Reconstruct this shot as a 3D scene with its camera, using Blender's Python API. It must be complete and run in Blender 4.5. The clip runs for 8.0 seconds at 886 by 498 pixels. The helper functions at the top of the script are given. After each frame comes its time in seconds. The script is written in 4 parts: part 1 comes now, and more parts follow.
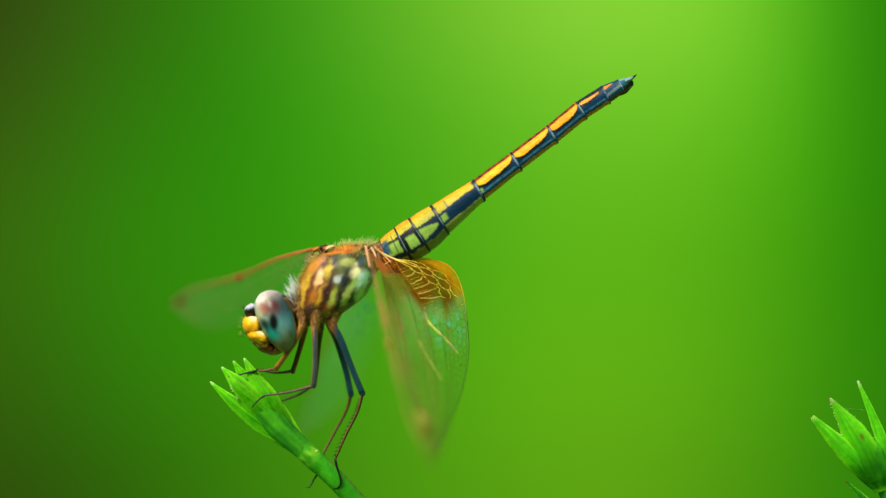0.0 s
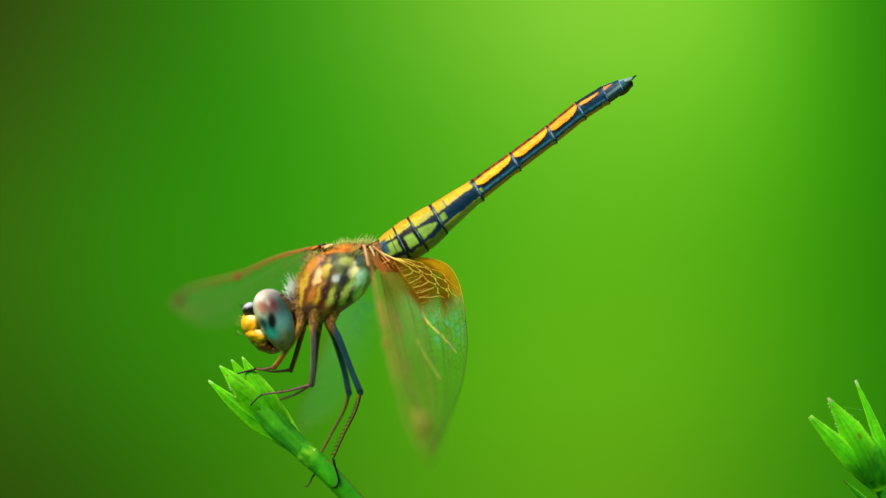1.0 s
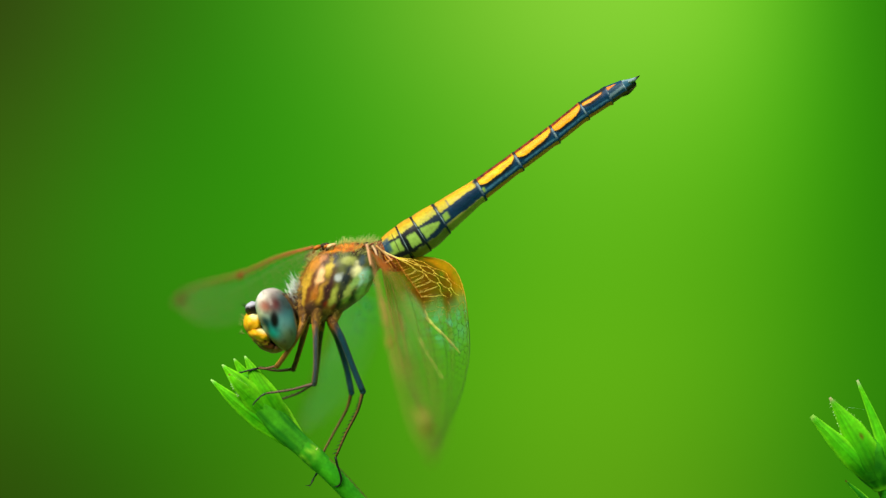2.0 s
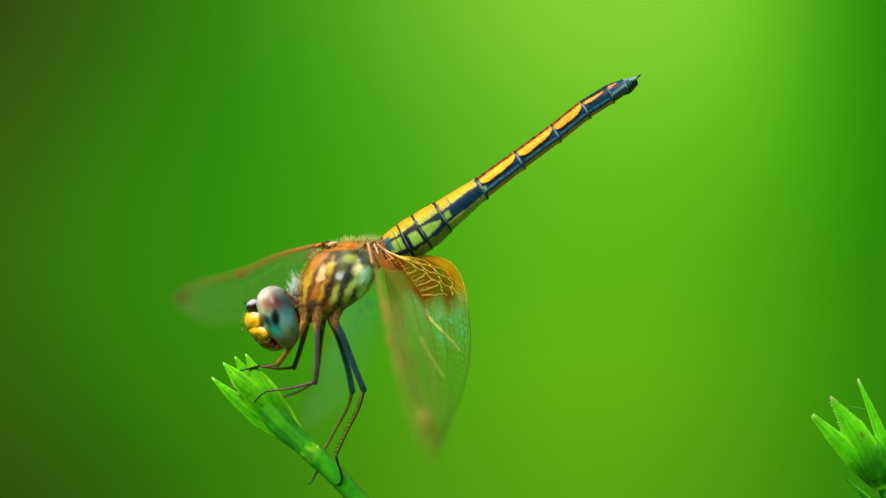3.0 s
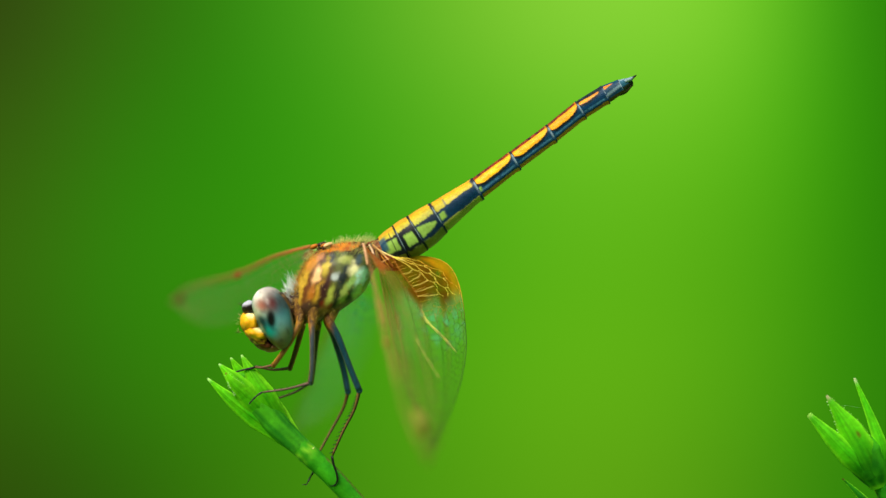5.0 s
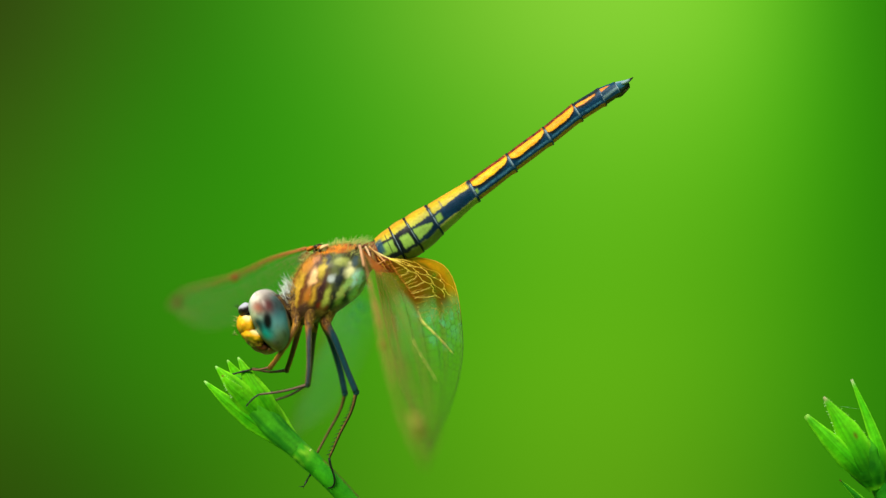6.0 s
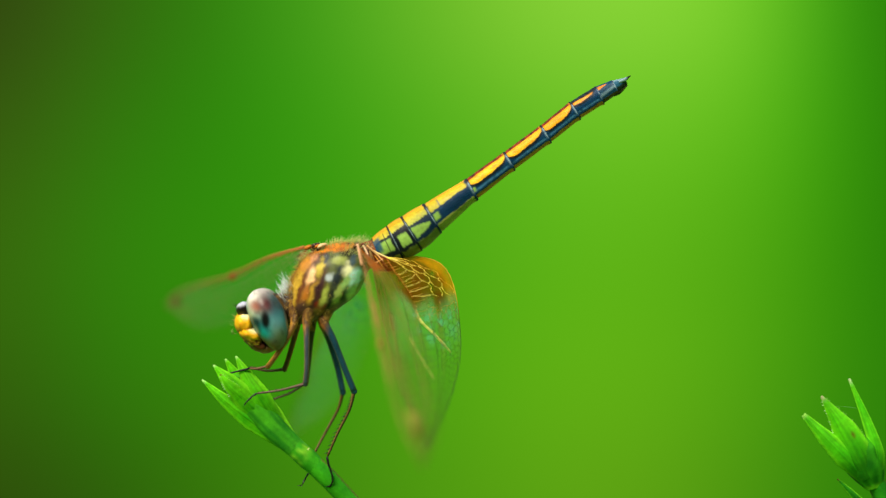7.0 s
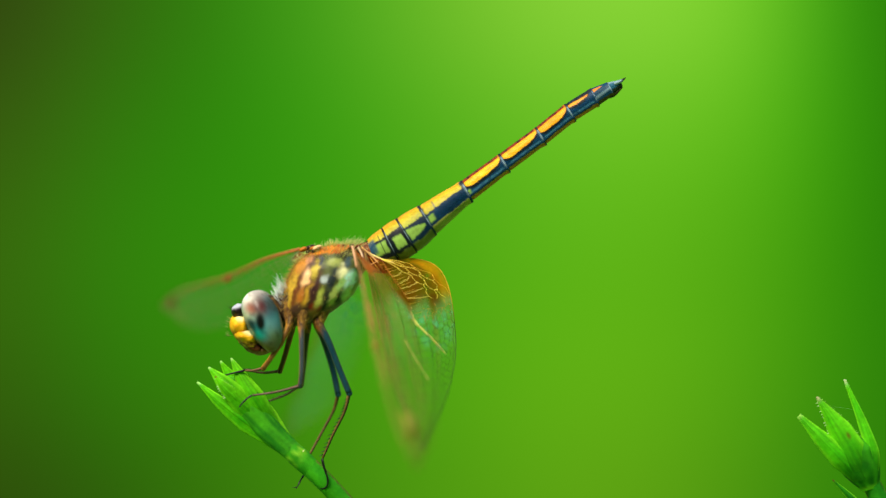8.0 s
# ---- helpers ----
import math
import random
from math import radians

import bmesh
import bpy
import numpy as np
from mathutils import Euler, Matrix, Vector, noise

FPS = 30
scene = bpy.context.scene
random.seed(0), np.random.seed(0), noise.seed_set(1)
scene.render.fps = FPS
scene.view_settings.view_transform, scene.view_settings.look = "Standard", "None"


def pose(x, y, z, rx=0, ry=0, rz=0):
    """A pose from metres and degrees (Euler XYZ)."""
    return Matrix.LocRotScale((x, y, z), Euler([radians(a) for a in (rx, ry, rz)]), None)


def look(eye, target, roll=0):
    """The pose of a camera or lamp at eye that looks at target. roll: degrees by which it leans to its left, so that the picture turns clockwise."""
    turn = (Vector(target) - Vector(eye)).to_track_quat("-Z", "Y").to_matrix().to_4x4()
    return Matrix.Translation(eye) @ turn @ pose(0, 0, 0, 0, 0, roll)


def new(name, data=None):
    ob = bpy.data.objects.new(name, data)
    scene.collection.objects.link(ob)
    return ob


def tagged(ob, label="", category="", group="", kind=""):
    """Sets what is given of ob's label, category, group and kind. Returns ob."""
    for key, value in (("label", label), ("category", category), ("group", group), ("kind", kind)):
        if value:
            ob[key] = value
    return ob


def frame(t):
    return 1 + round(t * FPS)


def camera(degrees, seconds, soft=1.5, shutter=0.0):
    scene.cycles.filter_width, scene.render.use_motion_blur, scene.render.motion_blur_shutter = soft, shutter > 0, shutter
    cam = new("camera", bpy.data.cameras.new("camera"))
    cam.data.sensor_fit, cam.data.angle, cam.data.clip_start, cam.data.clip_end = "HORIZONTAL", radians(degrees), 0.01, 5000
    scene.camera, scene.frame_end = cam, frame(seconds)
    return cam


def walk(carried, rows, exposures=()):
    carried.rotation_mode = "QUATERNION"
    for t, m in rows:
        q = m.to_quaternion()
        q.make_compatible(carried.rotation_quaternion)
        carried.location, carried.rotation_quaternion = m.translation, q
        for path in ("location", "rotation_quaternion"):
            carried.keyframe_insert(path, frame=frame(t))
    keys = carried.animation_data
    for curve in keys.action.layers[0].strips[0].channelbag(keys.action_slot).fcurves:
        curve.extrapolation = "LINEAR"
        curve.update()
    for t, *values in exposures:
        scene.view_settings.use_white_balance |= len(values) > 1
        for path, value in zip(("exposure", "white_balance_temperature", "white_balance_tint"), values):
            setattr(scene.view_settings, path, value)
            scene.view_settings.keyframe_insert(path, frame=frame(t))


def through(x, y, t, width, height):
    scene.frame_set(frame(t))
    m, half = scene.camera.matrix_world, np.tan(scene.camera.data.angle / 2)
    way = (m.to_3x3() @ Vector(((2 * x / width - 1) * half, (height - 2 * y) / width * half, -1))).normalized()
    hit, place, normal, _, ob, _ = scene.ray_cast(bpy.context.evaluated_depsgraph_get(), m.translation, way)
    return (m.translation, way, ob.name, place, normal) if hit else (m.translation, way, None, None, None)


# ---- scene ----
# World: metres. The insect's perch is half a metre over the ground; everything small is
# written in millimetres from the point HUB on the lens's axis, x right, y away, z up.
HUB = Vector((0.0, 0.0, 0.5))
MM = 0.001
REACH = 0.1855  # from the lens to the plane in focus

cam = camera(22.0, 8.0, 1.35)
cam.data.dof.use_dof = True
cam.data.dof.focus_distance = REACH - 0.0005
cam.data.dof.aperture_fstop = 6.5
cam.data.dof.aperture_blades = 0
STAND = pose(0, -REACH, HUB.z, 90, 0, 0)
walk(cam, [(0.0, STAND), (8.0, STAND)], exposures=[(0.0, 0.0), (8.0, 0.0)])

# ---- light ----
SUN_TO = Vector((-0.34, -0.56, 0.76)).normalized()
world = bpy.data.worlds.new("world")
scene.world = world
world.use_nodes = True
wn = world.node_tree.nodes
sky = wn.new("ShaderNodeTexSky")
sky.sky_type, sky.sun_disc = "NISHITA", False
sky.sun_elevation = math.asin(SUN_TO.z)
sky.sun_rotation = math.atan2(SUN_TO.x, SUN_TO.y)
world.node_tree.links.new(sky.outputs[0], wn["Background"].inputs[0])
wn["Background"].inputs[1].default_value = 0.24
sun = new("sun", bpy.data.lights.new("sun", "SUN"))
sun.data.energy, sun.data.angle, sun.data.color = 5.0, radians(24.0), (1.0, 0.89, 0.70)
sun.matrix_world = look((0, 0, 3), tuple(Vector((0, 0, 3)) - SUN_TO))


# ---- colours and materials ----
def rgb(code):
    """Linear colour of a six-digit hex code."""
    c = [((code >> k) & 255) / 255 for k in (16, 8, 0)]
    return tuple(v / 12.92 if v < 0.04045 else ((v + 0.055) / 1.055) ** 2.4 for v in c)


def mixed(a, b, f):
    f = min(1.0, max(0.0, f))
    return tuple(p + (q - p) * f for p, q in zip(a, b))


def ramp01(lo, hi, v):
    f = min(1.0, max(0.0, (v - lo) / (hi - lo)))
    return f * f * (3 - 2 * f)


def bare(name):
    m = bpy.data.materials.new(name)
    m.use_nodes = True
    m.node_tree.nodes.clear()
    return m, m.node_tree.nodes, m.node_tree.links


def add(nodes, kind, **values):
    n = nodes.new(kind)
    for key, v in values.items():
        n.inputs[key.replace("_", " ")].default_value = v
    return n


def grain(nodes, links, scale, low, high, detail=4.0):
    """A grey noise between low and high, at object scale."""
    co = nodes.new("ShaderNodeTexCoord")
    tex = add(nodes, "ShaderNodeTexNoise", Scale=scale, Detail=detail, Roughness=0.6)
    links.new(co.outputs["Object"], tex.inputs["Vector"])
    mr = nodes.new("ShaderNodeMapRange")
    mr.inputs[1].default_value, mr.inputs[2].default_value = 0.3, 0.7
    mr.inputs[3].default_value, mr.inputs[4].default_value = low, high
    links.new(tex.outputs[0], mr.inputs[0])
    return tex, mr


def skin(name, rough, coat=0.0, colour=None, fine=5200.0, coarse=700.0, bump=0.25, spread=0.14, through=0.0, spec=0.5):
    """Cuticle or leaf: colour from the 'tint' attribute or given, uneven at two scales, with fine relief.
    through: share of light let through the sheet."""
    m, n, k = bare(name)
    out = n.new("ShaderNodeOutputMaterial")
    bs = add(n, "ShaderNodeBsdfPrincipled", Roughness=rough, Coat_Weight=coat, Coat_Roughness=0.12, Specular_IOR_Level=spec)
    if colour is None:
        src = n.new("ShaderNodeAttribute")
        src.attribute_name = "tint"
    else:
        src = n.new("ShaderNodeRGB")
        src.outputs[0].default_value = (*colour, 1)
    t1, g1 = grain(n, k, fine, 1 - spread, 1 + spread)
    t2, g2 = grain(n, k, coarse, 1 - spread, 1 + spread, 3.0)
    mul = n.new("ShaderNodeMath")
    mul.operation = "MULTIPLY"
    k.new(g1.outputs[0], mul.inputs[0])
    k.new(g2.outputs[0], mul.inputs[1])
    sc = n.new("ShaderNodeVectorMath")
    sc.operation = "SCALE"
    k.new(src.outputs[0], sc.inputs[0])
    k.new(mul.outputs[0], sc.inputs["Scale"])
    k.new(sc.outputs[0], bs.inputs["Base Color"])
    bp = add(n, "ShaderNodeBump", Strength=bump, Distance=0.00006)
    k.new(t1.outputs[0], bp.inputs["Height"])
    k.new(bp.outputs[0], bs.inputs["Normal"])
    _, gr = grain(n, k, coarse * 1.7, max(0.05, rough - 0.1), min(1.0, rough + 0.12), 2.0)
    k.new(gr.outputs[0], bs.inputs["Roughness"])
    last = bs
    if through:
        tr = n.new("ShaderNodeBsdfTranslucent")
        k.new(sc.outputs[0], tr.inputs["Color"])
        last = n.new("ShaderNodeMixShader")
        last.inputs[0].default_value = through
        k.new(bs.outputs[0], last.inputs[1])
        k.new(tr.outputs[0], last.inputs[2])
    k.new(last.outputs[0], out.inputs["Surface"])
    return m


def membrane(name):
    """Wing film: clear where the tint's alpha is low, tinted and glossy."""
    m, n, k = bare(name)
    out = n.new("ShaderNodeOutputMaterial")
    at = n.new("ShaderNodeAttribute")
    at.attribute_name = "tint"
    bs = add(n, "ShaderNodeBsdfPrincipled", Roughness=0.6, Specular_IOR_Level=0.03)
    tr = n.new("ShaderNodeBsdfTranslucent")
    k.new(at.outputs["Color"], bs.inputs["Base Color"])
    k.new(at.outputs["Color"], tr.inputs["Color"])
    t1, _ = grain(n, k, 1500.0, 0.9, 1.1)
    bp = add(n, "ShaderNodeBump", Strength=0.5, Distance=0.0001)
    k.new(t1.outputs[0], bp.inputs["Height"])
    k.new(bp.outputs[0], bs.inputs["Normal"])
    film = n.new("ShaderNodeMixShader")
    film.inputs[0].default_value = 0.45
    k.new(bs.outputs[0], film.inputs[1])
    k.new(tr.outputs[0], film.inputs[2])
    clear = n.new("ShaderNodeBsdfTransparent")
    _, g = grain(n, k, 900.0, 0.75, 1.25)
    al = n.new("ShaderNodeMath")
    al.operation = "MULTIPLY"
    k.new(at.outputs["Alpha"], al.inputs[0])
    k.new(g.outputs[0], al.inputs[1])
    mx = n.new("ShaderNodeMixShader")
    k.new(al.outputs[0], mx.inputs[0])
    k.new(clear.outputs[0], mx.inputs[1])
    k.new(film.outputs[0], mx.inputs[2])
    k.new(mx.outputs[0], out.inputs["Surface"])
    return m


def foliage_glow():
    """The far, quite unsharp greenery as a glow: painted bands of dim and sunlit green that run into one another."""
    m, n, k = bare("foliage_glow")
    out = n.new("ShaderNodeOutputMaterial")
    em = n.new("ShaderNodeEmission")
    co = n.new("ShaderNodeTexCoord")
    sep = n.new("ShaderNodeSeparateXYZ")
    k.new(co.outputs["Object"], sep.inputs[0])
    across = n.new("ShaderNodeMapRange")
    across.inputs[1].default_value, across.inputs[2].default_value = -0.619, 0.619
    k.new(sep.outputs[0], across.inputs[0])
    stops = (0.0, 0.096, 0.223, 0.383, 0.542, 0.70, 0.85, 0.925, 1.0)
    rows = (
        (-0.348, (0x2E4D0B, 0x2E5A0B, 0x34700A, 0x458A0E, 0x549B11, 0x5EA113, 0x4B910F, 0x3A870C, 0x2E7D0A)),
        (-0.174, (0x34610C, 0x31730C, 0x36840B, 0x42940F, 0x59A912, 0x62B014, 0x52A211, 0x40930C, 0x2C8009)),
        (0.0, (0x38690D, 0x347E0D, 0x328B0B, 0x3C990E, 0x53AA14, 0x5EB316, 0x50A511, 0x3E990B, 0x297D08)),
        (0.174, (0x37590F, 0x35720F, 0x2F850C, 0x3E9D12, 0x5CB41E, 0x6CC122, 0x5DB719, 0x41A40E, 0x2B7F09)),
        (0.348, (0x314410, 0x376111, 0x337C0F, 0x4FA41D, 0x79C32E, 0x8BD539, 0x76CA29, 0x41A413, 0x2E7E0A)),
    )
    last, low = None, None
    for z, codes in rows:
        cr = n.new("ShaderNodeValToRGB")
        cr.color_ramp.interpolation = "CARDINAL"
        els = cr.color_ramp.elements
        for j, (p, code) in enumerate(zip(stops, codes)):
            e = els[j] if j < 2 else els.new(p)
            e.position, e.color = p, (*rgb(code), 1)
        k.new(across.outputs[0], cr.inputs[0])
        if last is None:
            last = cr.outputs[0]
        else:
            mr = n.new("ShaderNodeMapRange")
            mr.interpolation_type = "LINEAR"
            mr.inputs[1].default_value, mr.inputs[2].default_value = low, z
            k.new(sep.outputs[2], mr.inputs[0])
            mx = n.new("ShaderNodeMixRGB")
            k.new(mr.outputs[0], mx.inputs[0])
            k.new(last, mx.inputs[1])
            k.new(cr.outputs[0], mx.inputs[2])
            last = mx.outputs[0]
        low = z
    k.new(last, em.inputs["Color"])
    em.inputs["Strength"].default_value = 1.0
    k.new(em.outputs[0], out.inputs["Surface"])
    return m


M_GLOW = foliage_glow()
M_HEDGE = skin("hedge_green", 0.8, 0, rgb(0x62A828), 40.0, 5.0, 0.6, 0.35)
M_SOIL = skin("grassy_soil", 0.95, 0, rgb(0x5E8A2C), 60.0, 3.0, 0.6, 0.3)
M_CUTICLE = skin("cuticle", 0.46, 0.0, None, 3600.0, 800.0, 0.5, 0.15, spec=0.16)
M_THORAX = skin("thorax_cuticle", 0.5, 0.0, None, 4200.0, 1100.0, 0.6, 0.14, spec=0.25)
M_EYE = skin("compound_eye", 0.4, 0.04, None, 9000.0, 500.0, 0.12, 0.07, spec=0.2)
M_LEG = skin("leg_chitin", 0.42, 0.0, None, 6000.0, 900.0, 0.3, 0.18, spec=0.22)
M_FILM = membrane("wing_film")
M_VEIN = skin("wing_vein", 0.5, 0.0, None, 4000.0, 900.0, 0.1, 0.12, spec=0.15)
M_HAIR = skin("hair", 0.4, 0.0, None, 3000.0, 500.0, 0.0, 0.15, 0.5)
M_LEAF = skin("fresh_leaf", 0.6, 0.0, None, 2600.0, 420.0, 0.35, 0.16, 0.3, spec=0.12)
M_STALK = skin("green_stalk", 0.6, 0.0, None, 2600.0, 380.0, 0.4, 0.16, 0.12, spec=0.12)

# ---- mesh helpers ----
ORIGIN = {}


def V(*a):
    return Vector(a[0] if len(a) == 1 else a)


def thing(name, at_mm, label, category, group=""):
    ob = new(name)
    ob.empty_display_size = 0.004
    ob.location = HUB + V(at_mm) * MM
    ORIGIN[ob] = V(at_mm)
    return tagged(ob, label, category, group)


def fresh():
    bm = bmesh.new()
    bm.verts.layers.float_color.new("tint")
    return bm


def part(name, bm, material, parent, label="", pivot=None):
    """One mesh object under a thing or a part; the vertices come in millimetres from HUB."""
    at = V(pivot) if pivot is not None else ORIGIN[parent]
    for v in bm.verts:
        v.co = (v.co - at) * MM
    for f in bm.faces:
        f.smooth = True
    me = bpy.data.meshes.new(name)
    bm.to_mesh(me)
    bm.free()
    me.materials.append(material)
    ob = new(name, me)
    ob.parent = parent
    ob.location = (at - ORIGIN[parent]) * MM
    ORIGIN[ob] = at
    return tagged(ob, label)


def spline(pts, count):
    """Points evenly in parameter along a smooth curve through pts."""
    p = [V(q) for q in pts]
    p = [p[0] * 2 - p[1], *p, p[-1] * 2 - p[-2]]
    res = []
    for i in range(count):
        f = i / (count - 1) * (len(pts) - 1)
        j = min(int(f), len(pts) - 2)
        t = f - j
        a, b, c, d = p[j:j + 4]
        res.append(0.5 * (2 * b + (c - a) * t + (2 * a - 5 * b + 4 * c - d) * t * t + (3 * b - a - 3 * c + d) * t ** 3))
    return res


def lerps(values, f):
    f = min(1.0, max(0.0, f)) * (len(values) - 1)
    j = min(int(f), len(values) - 2)
    return values[j] + (values[j + 1] - values[j]) * (f - j)


def tube(bm, pts, radii, sides=8, tint=(0.5, 0.5, 0.5), flat=1.0, smooth_n=0, close=True):
    """A round stalk through pts; radii: values spread evenly along it; tint: colour or f(s, angle)."""
    lay = bm.verts.layers.float_color["tint"]
    pts = spline(pts, smooth_n) if smooth_n else [V(p) for p in pts]
    side = V(0, 1, 0)
    rings = []
    for i, p in enumerate(pts):
        s = i / (len(pts) - 1)
        d = (pts[min(i + 1, len(pts) - 1)] - pts[max(i - 1, 0)]).normalized()
        a = side - d * side.dot(d)
        a = (a if a.length > 0.05 else V(1, 0, 0) - d * d.x).normalized()
        b = d.cross(a)
        r = lerps(radii, s)
        ring = []
        for j in range(sides):
            w = 2 * math.pi * j / sides
            v = bm.verts.new(p + a * (r * flat * math.cos(w)) + b * (r * math.sin(w)))
            v[lay] = (*(tint(s, w) if callable(tint) else tint), 1)
            ring.append(v)
        rings.append(ring)
    for r0, r1 in zip(rings, rings[1:]):
        for j in range(sides):
            bm.faces.new((r0[j], r0[(j + 1) % sides], r1[(j + 1) % sides], r1[j]))
    if close:
        bm.faces.new(rings[0][::-1])
        bm.faces.new(rings[-1])


def spike(bm, root, tip, r, tint, sides=4):
    """A hair or spine, bent a little."""
    root, tip = V(root), V(tip)
    mid = (root + tip) / 2 + V(random.uniform(-1, 1), random.uniform(-1, 1), random.uniform(-1, 1)) * (tip - root).length * 0.06
    tube(bm, (root, mid, tip), (r, r * 0.7, r * 0.12), sides, tint)


def blob(bm, centre, ax, ay, az, tint, nu=48, nv=32, shape=None):
    """A rounded body with half-axes ax, ay, az; tint and shape are functions of the unit direction."""
    lay = bm.verts.layers.float_color["tint"]
    c, ax, ay, az = V(centre), V(ax), V(ay), V(az)
    grid = []

    def vert(u):
        k = shape(u) if shape else 1.0
        v = bm.verts.new(c + (ax * u.x + ay * u.y + az * u.z) * k)
        v[lay] = (*(tint(u) if callable(tint) else tint), 1)
        return v
    for i in range(1, nv):
        th = math.pi * i / nv
        grid.append([vert(V(math.sin(th) * math.cos(2 * math.pi * j / nu), math.sin(th) * math.sin(2 * math.pi * j / nu), math.cos(th))) for j in range(nu)])
    top, bot = vert(V(0, 0, 1)), vert(V(0, 0, -1))
    for j in range(nu):
        q = (j + 1) % nu
        bm.faces.new((top, grid[0][j], grid[0][q]))
        bm.faces.new((bot, grid[-1][q], grid[-1][j]))
        for g0, g1 in zip(grid, grid[1:]):
            bm.faces.new((g0[j], g1[j], g1[q], g0[q]))


def wob(x, y, z, scale):
    return noise.noise(V(x, y, z) * scale)


# ---- setting ----
def mesh_object(name, bm, material, label, category):
    me = bpy.data.meshes.new(name)
    bm.to_mesh(me)
    bm.free()
    me.materials.append(material)
    return tagged(new(name, me), label, category, "", "structure")


def grid_faces(bm, rows):
    for a, b in zip(rows, rows[1:]):
        for j in range(len(a) - 1):
            bm.faces.new((a[j], b[j], b[j + 1], a[j + 1]))


# a glowing sheet painted as the far greenery straight ahead, 3 m off
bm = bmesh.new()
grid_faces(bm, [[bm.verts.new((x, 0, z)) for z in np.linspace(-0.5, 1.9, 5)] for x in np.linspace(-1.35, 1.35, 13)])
far = mesh_object("backdrop", bm, M_GLOW, "glowing sheet painted as far out-of-focus green foliage, dim to sunlit", "foliage")
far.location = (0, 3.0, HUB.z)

# a thick, uneven hedge, added out of view: closes the other sides, reflects green light
bm = bmesh.new()
rows = []
for a in np.linspace(0.42, 2 * math.pi - 0.42, 260):
    way = V(math.sin(a), math.cos(a), 0)
    row = []
    for j in range(33):
        # up the inner face, over the rounded top, down the outer face
        w = math.pi * j / 32
        p = way * (3.75 - 0.45 * math.copysign(abs(math.cos(w)) ** 0.5, math.cos(w))) + V(0, 0, 2.3 * math.sin(w) ** 0.6)
        out = (way * -math.cos(w) + V(0, 0, math.sin(w))).normalized()
        bulge = 0.16 * noise.noise(p * 1.4) + 0.07 * noise.noise(p * 4.5) + 0.03 * noise.noise(p * 13)
        row.append(bm.verts.new(p + out * bulge * min(1.0, p.z * 2)))
    rows.append(row)
grid_faces(bm, rows)
mesh_object("backdrop_around", bm, M_HEDGE, "dense green hedge added out of view to reflect green light", "foliage")

# ground out of view, its green picked for the light it throws up
bm = bmesh.new()
bmesh.ops.create_grid(bm, x_segments=60, y_segments=60, size=300)
mesh_object("ground", bm, M_SOIL, "green ground out of view, coloured for its bounce light", "ground")

# ---- dragonfly ----
YELLOW, ORANGE, RUST = rgb(0xF6B80A), rgb(0xF08A04), rgb(0x9A3A08)
INK, PALE, OLIVE, LIME = rgb(0x063252), rgb(0x8CA8B0), rgb(0x6A7430), rgb(0x84A848)
BROWN, DARK, CREAM = rgb(0x6A3A14), rgb(0x1C1210), rgb(0xE8D8A0)

dragonfly = thing("dragonfly", (-8.83, 0, -17.20), "yellow and black dragonfly perched with raised abdomen on a green stem", "dragonfly")

# -- abdomen: ten rings in line, each a piece of its own --
ABD_AT = V((-4.32, 0, 0.00))
#   centre on the axis, half height
RINGS = (
    ((-4.78, 0, -0.41), 1.12), ((-3.22, 0, 0.41), 1.46), ((-1.98, 0, 1.24), 1.44), ((-0.28, 0, 2.48), 1.24), ((2.94, 0, 4.83), 0.90),
    ((5.98, 0, 7.13), 0.83), ((8.92, 0, 9.36), 0.80), ((11.27, 0, 11.29), 0.80), ((13.25, 0, 12.56), 0.77), ((14.49, 0, 13.25), 0.58), ((15.36, 0, 13.75), 0.26),
)


# how much deeper the underside is than the back
BELLY = (0.02, 0.12, 0.24, 0.22, 0.07, 0.0, 0.0, 0.0, 0.0, 0.0, 0.0)
# how far each joint leans out of square, mm
SLANT = (0.12, 0.0, 0.04, 0.08, 0.10, 0.08, 0.08, 0.1, 0.08, 0.0, 0.0)


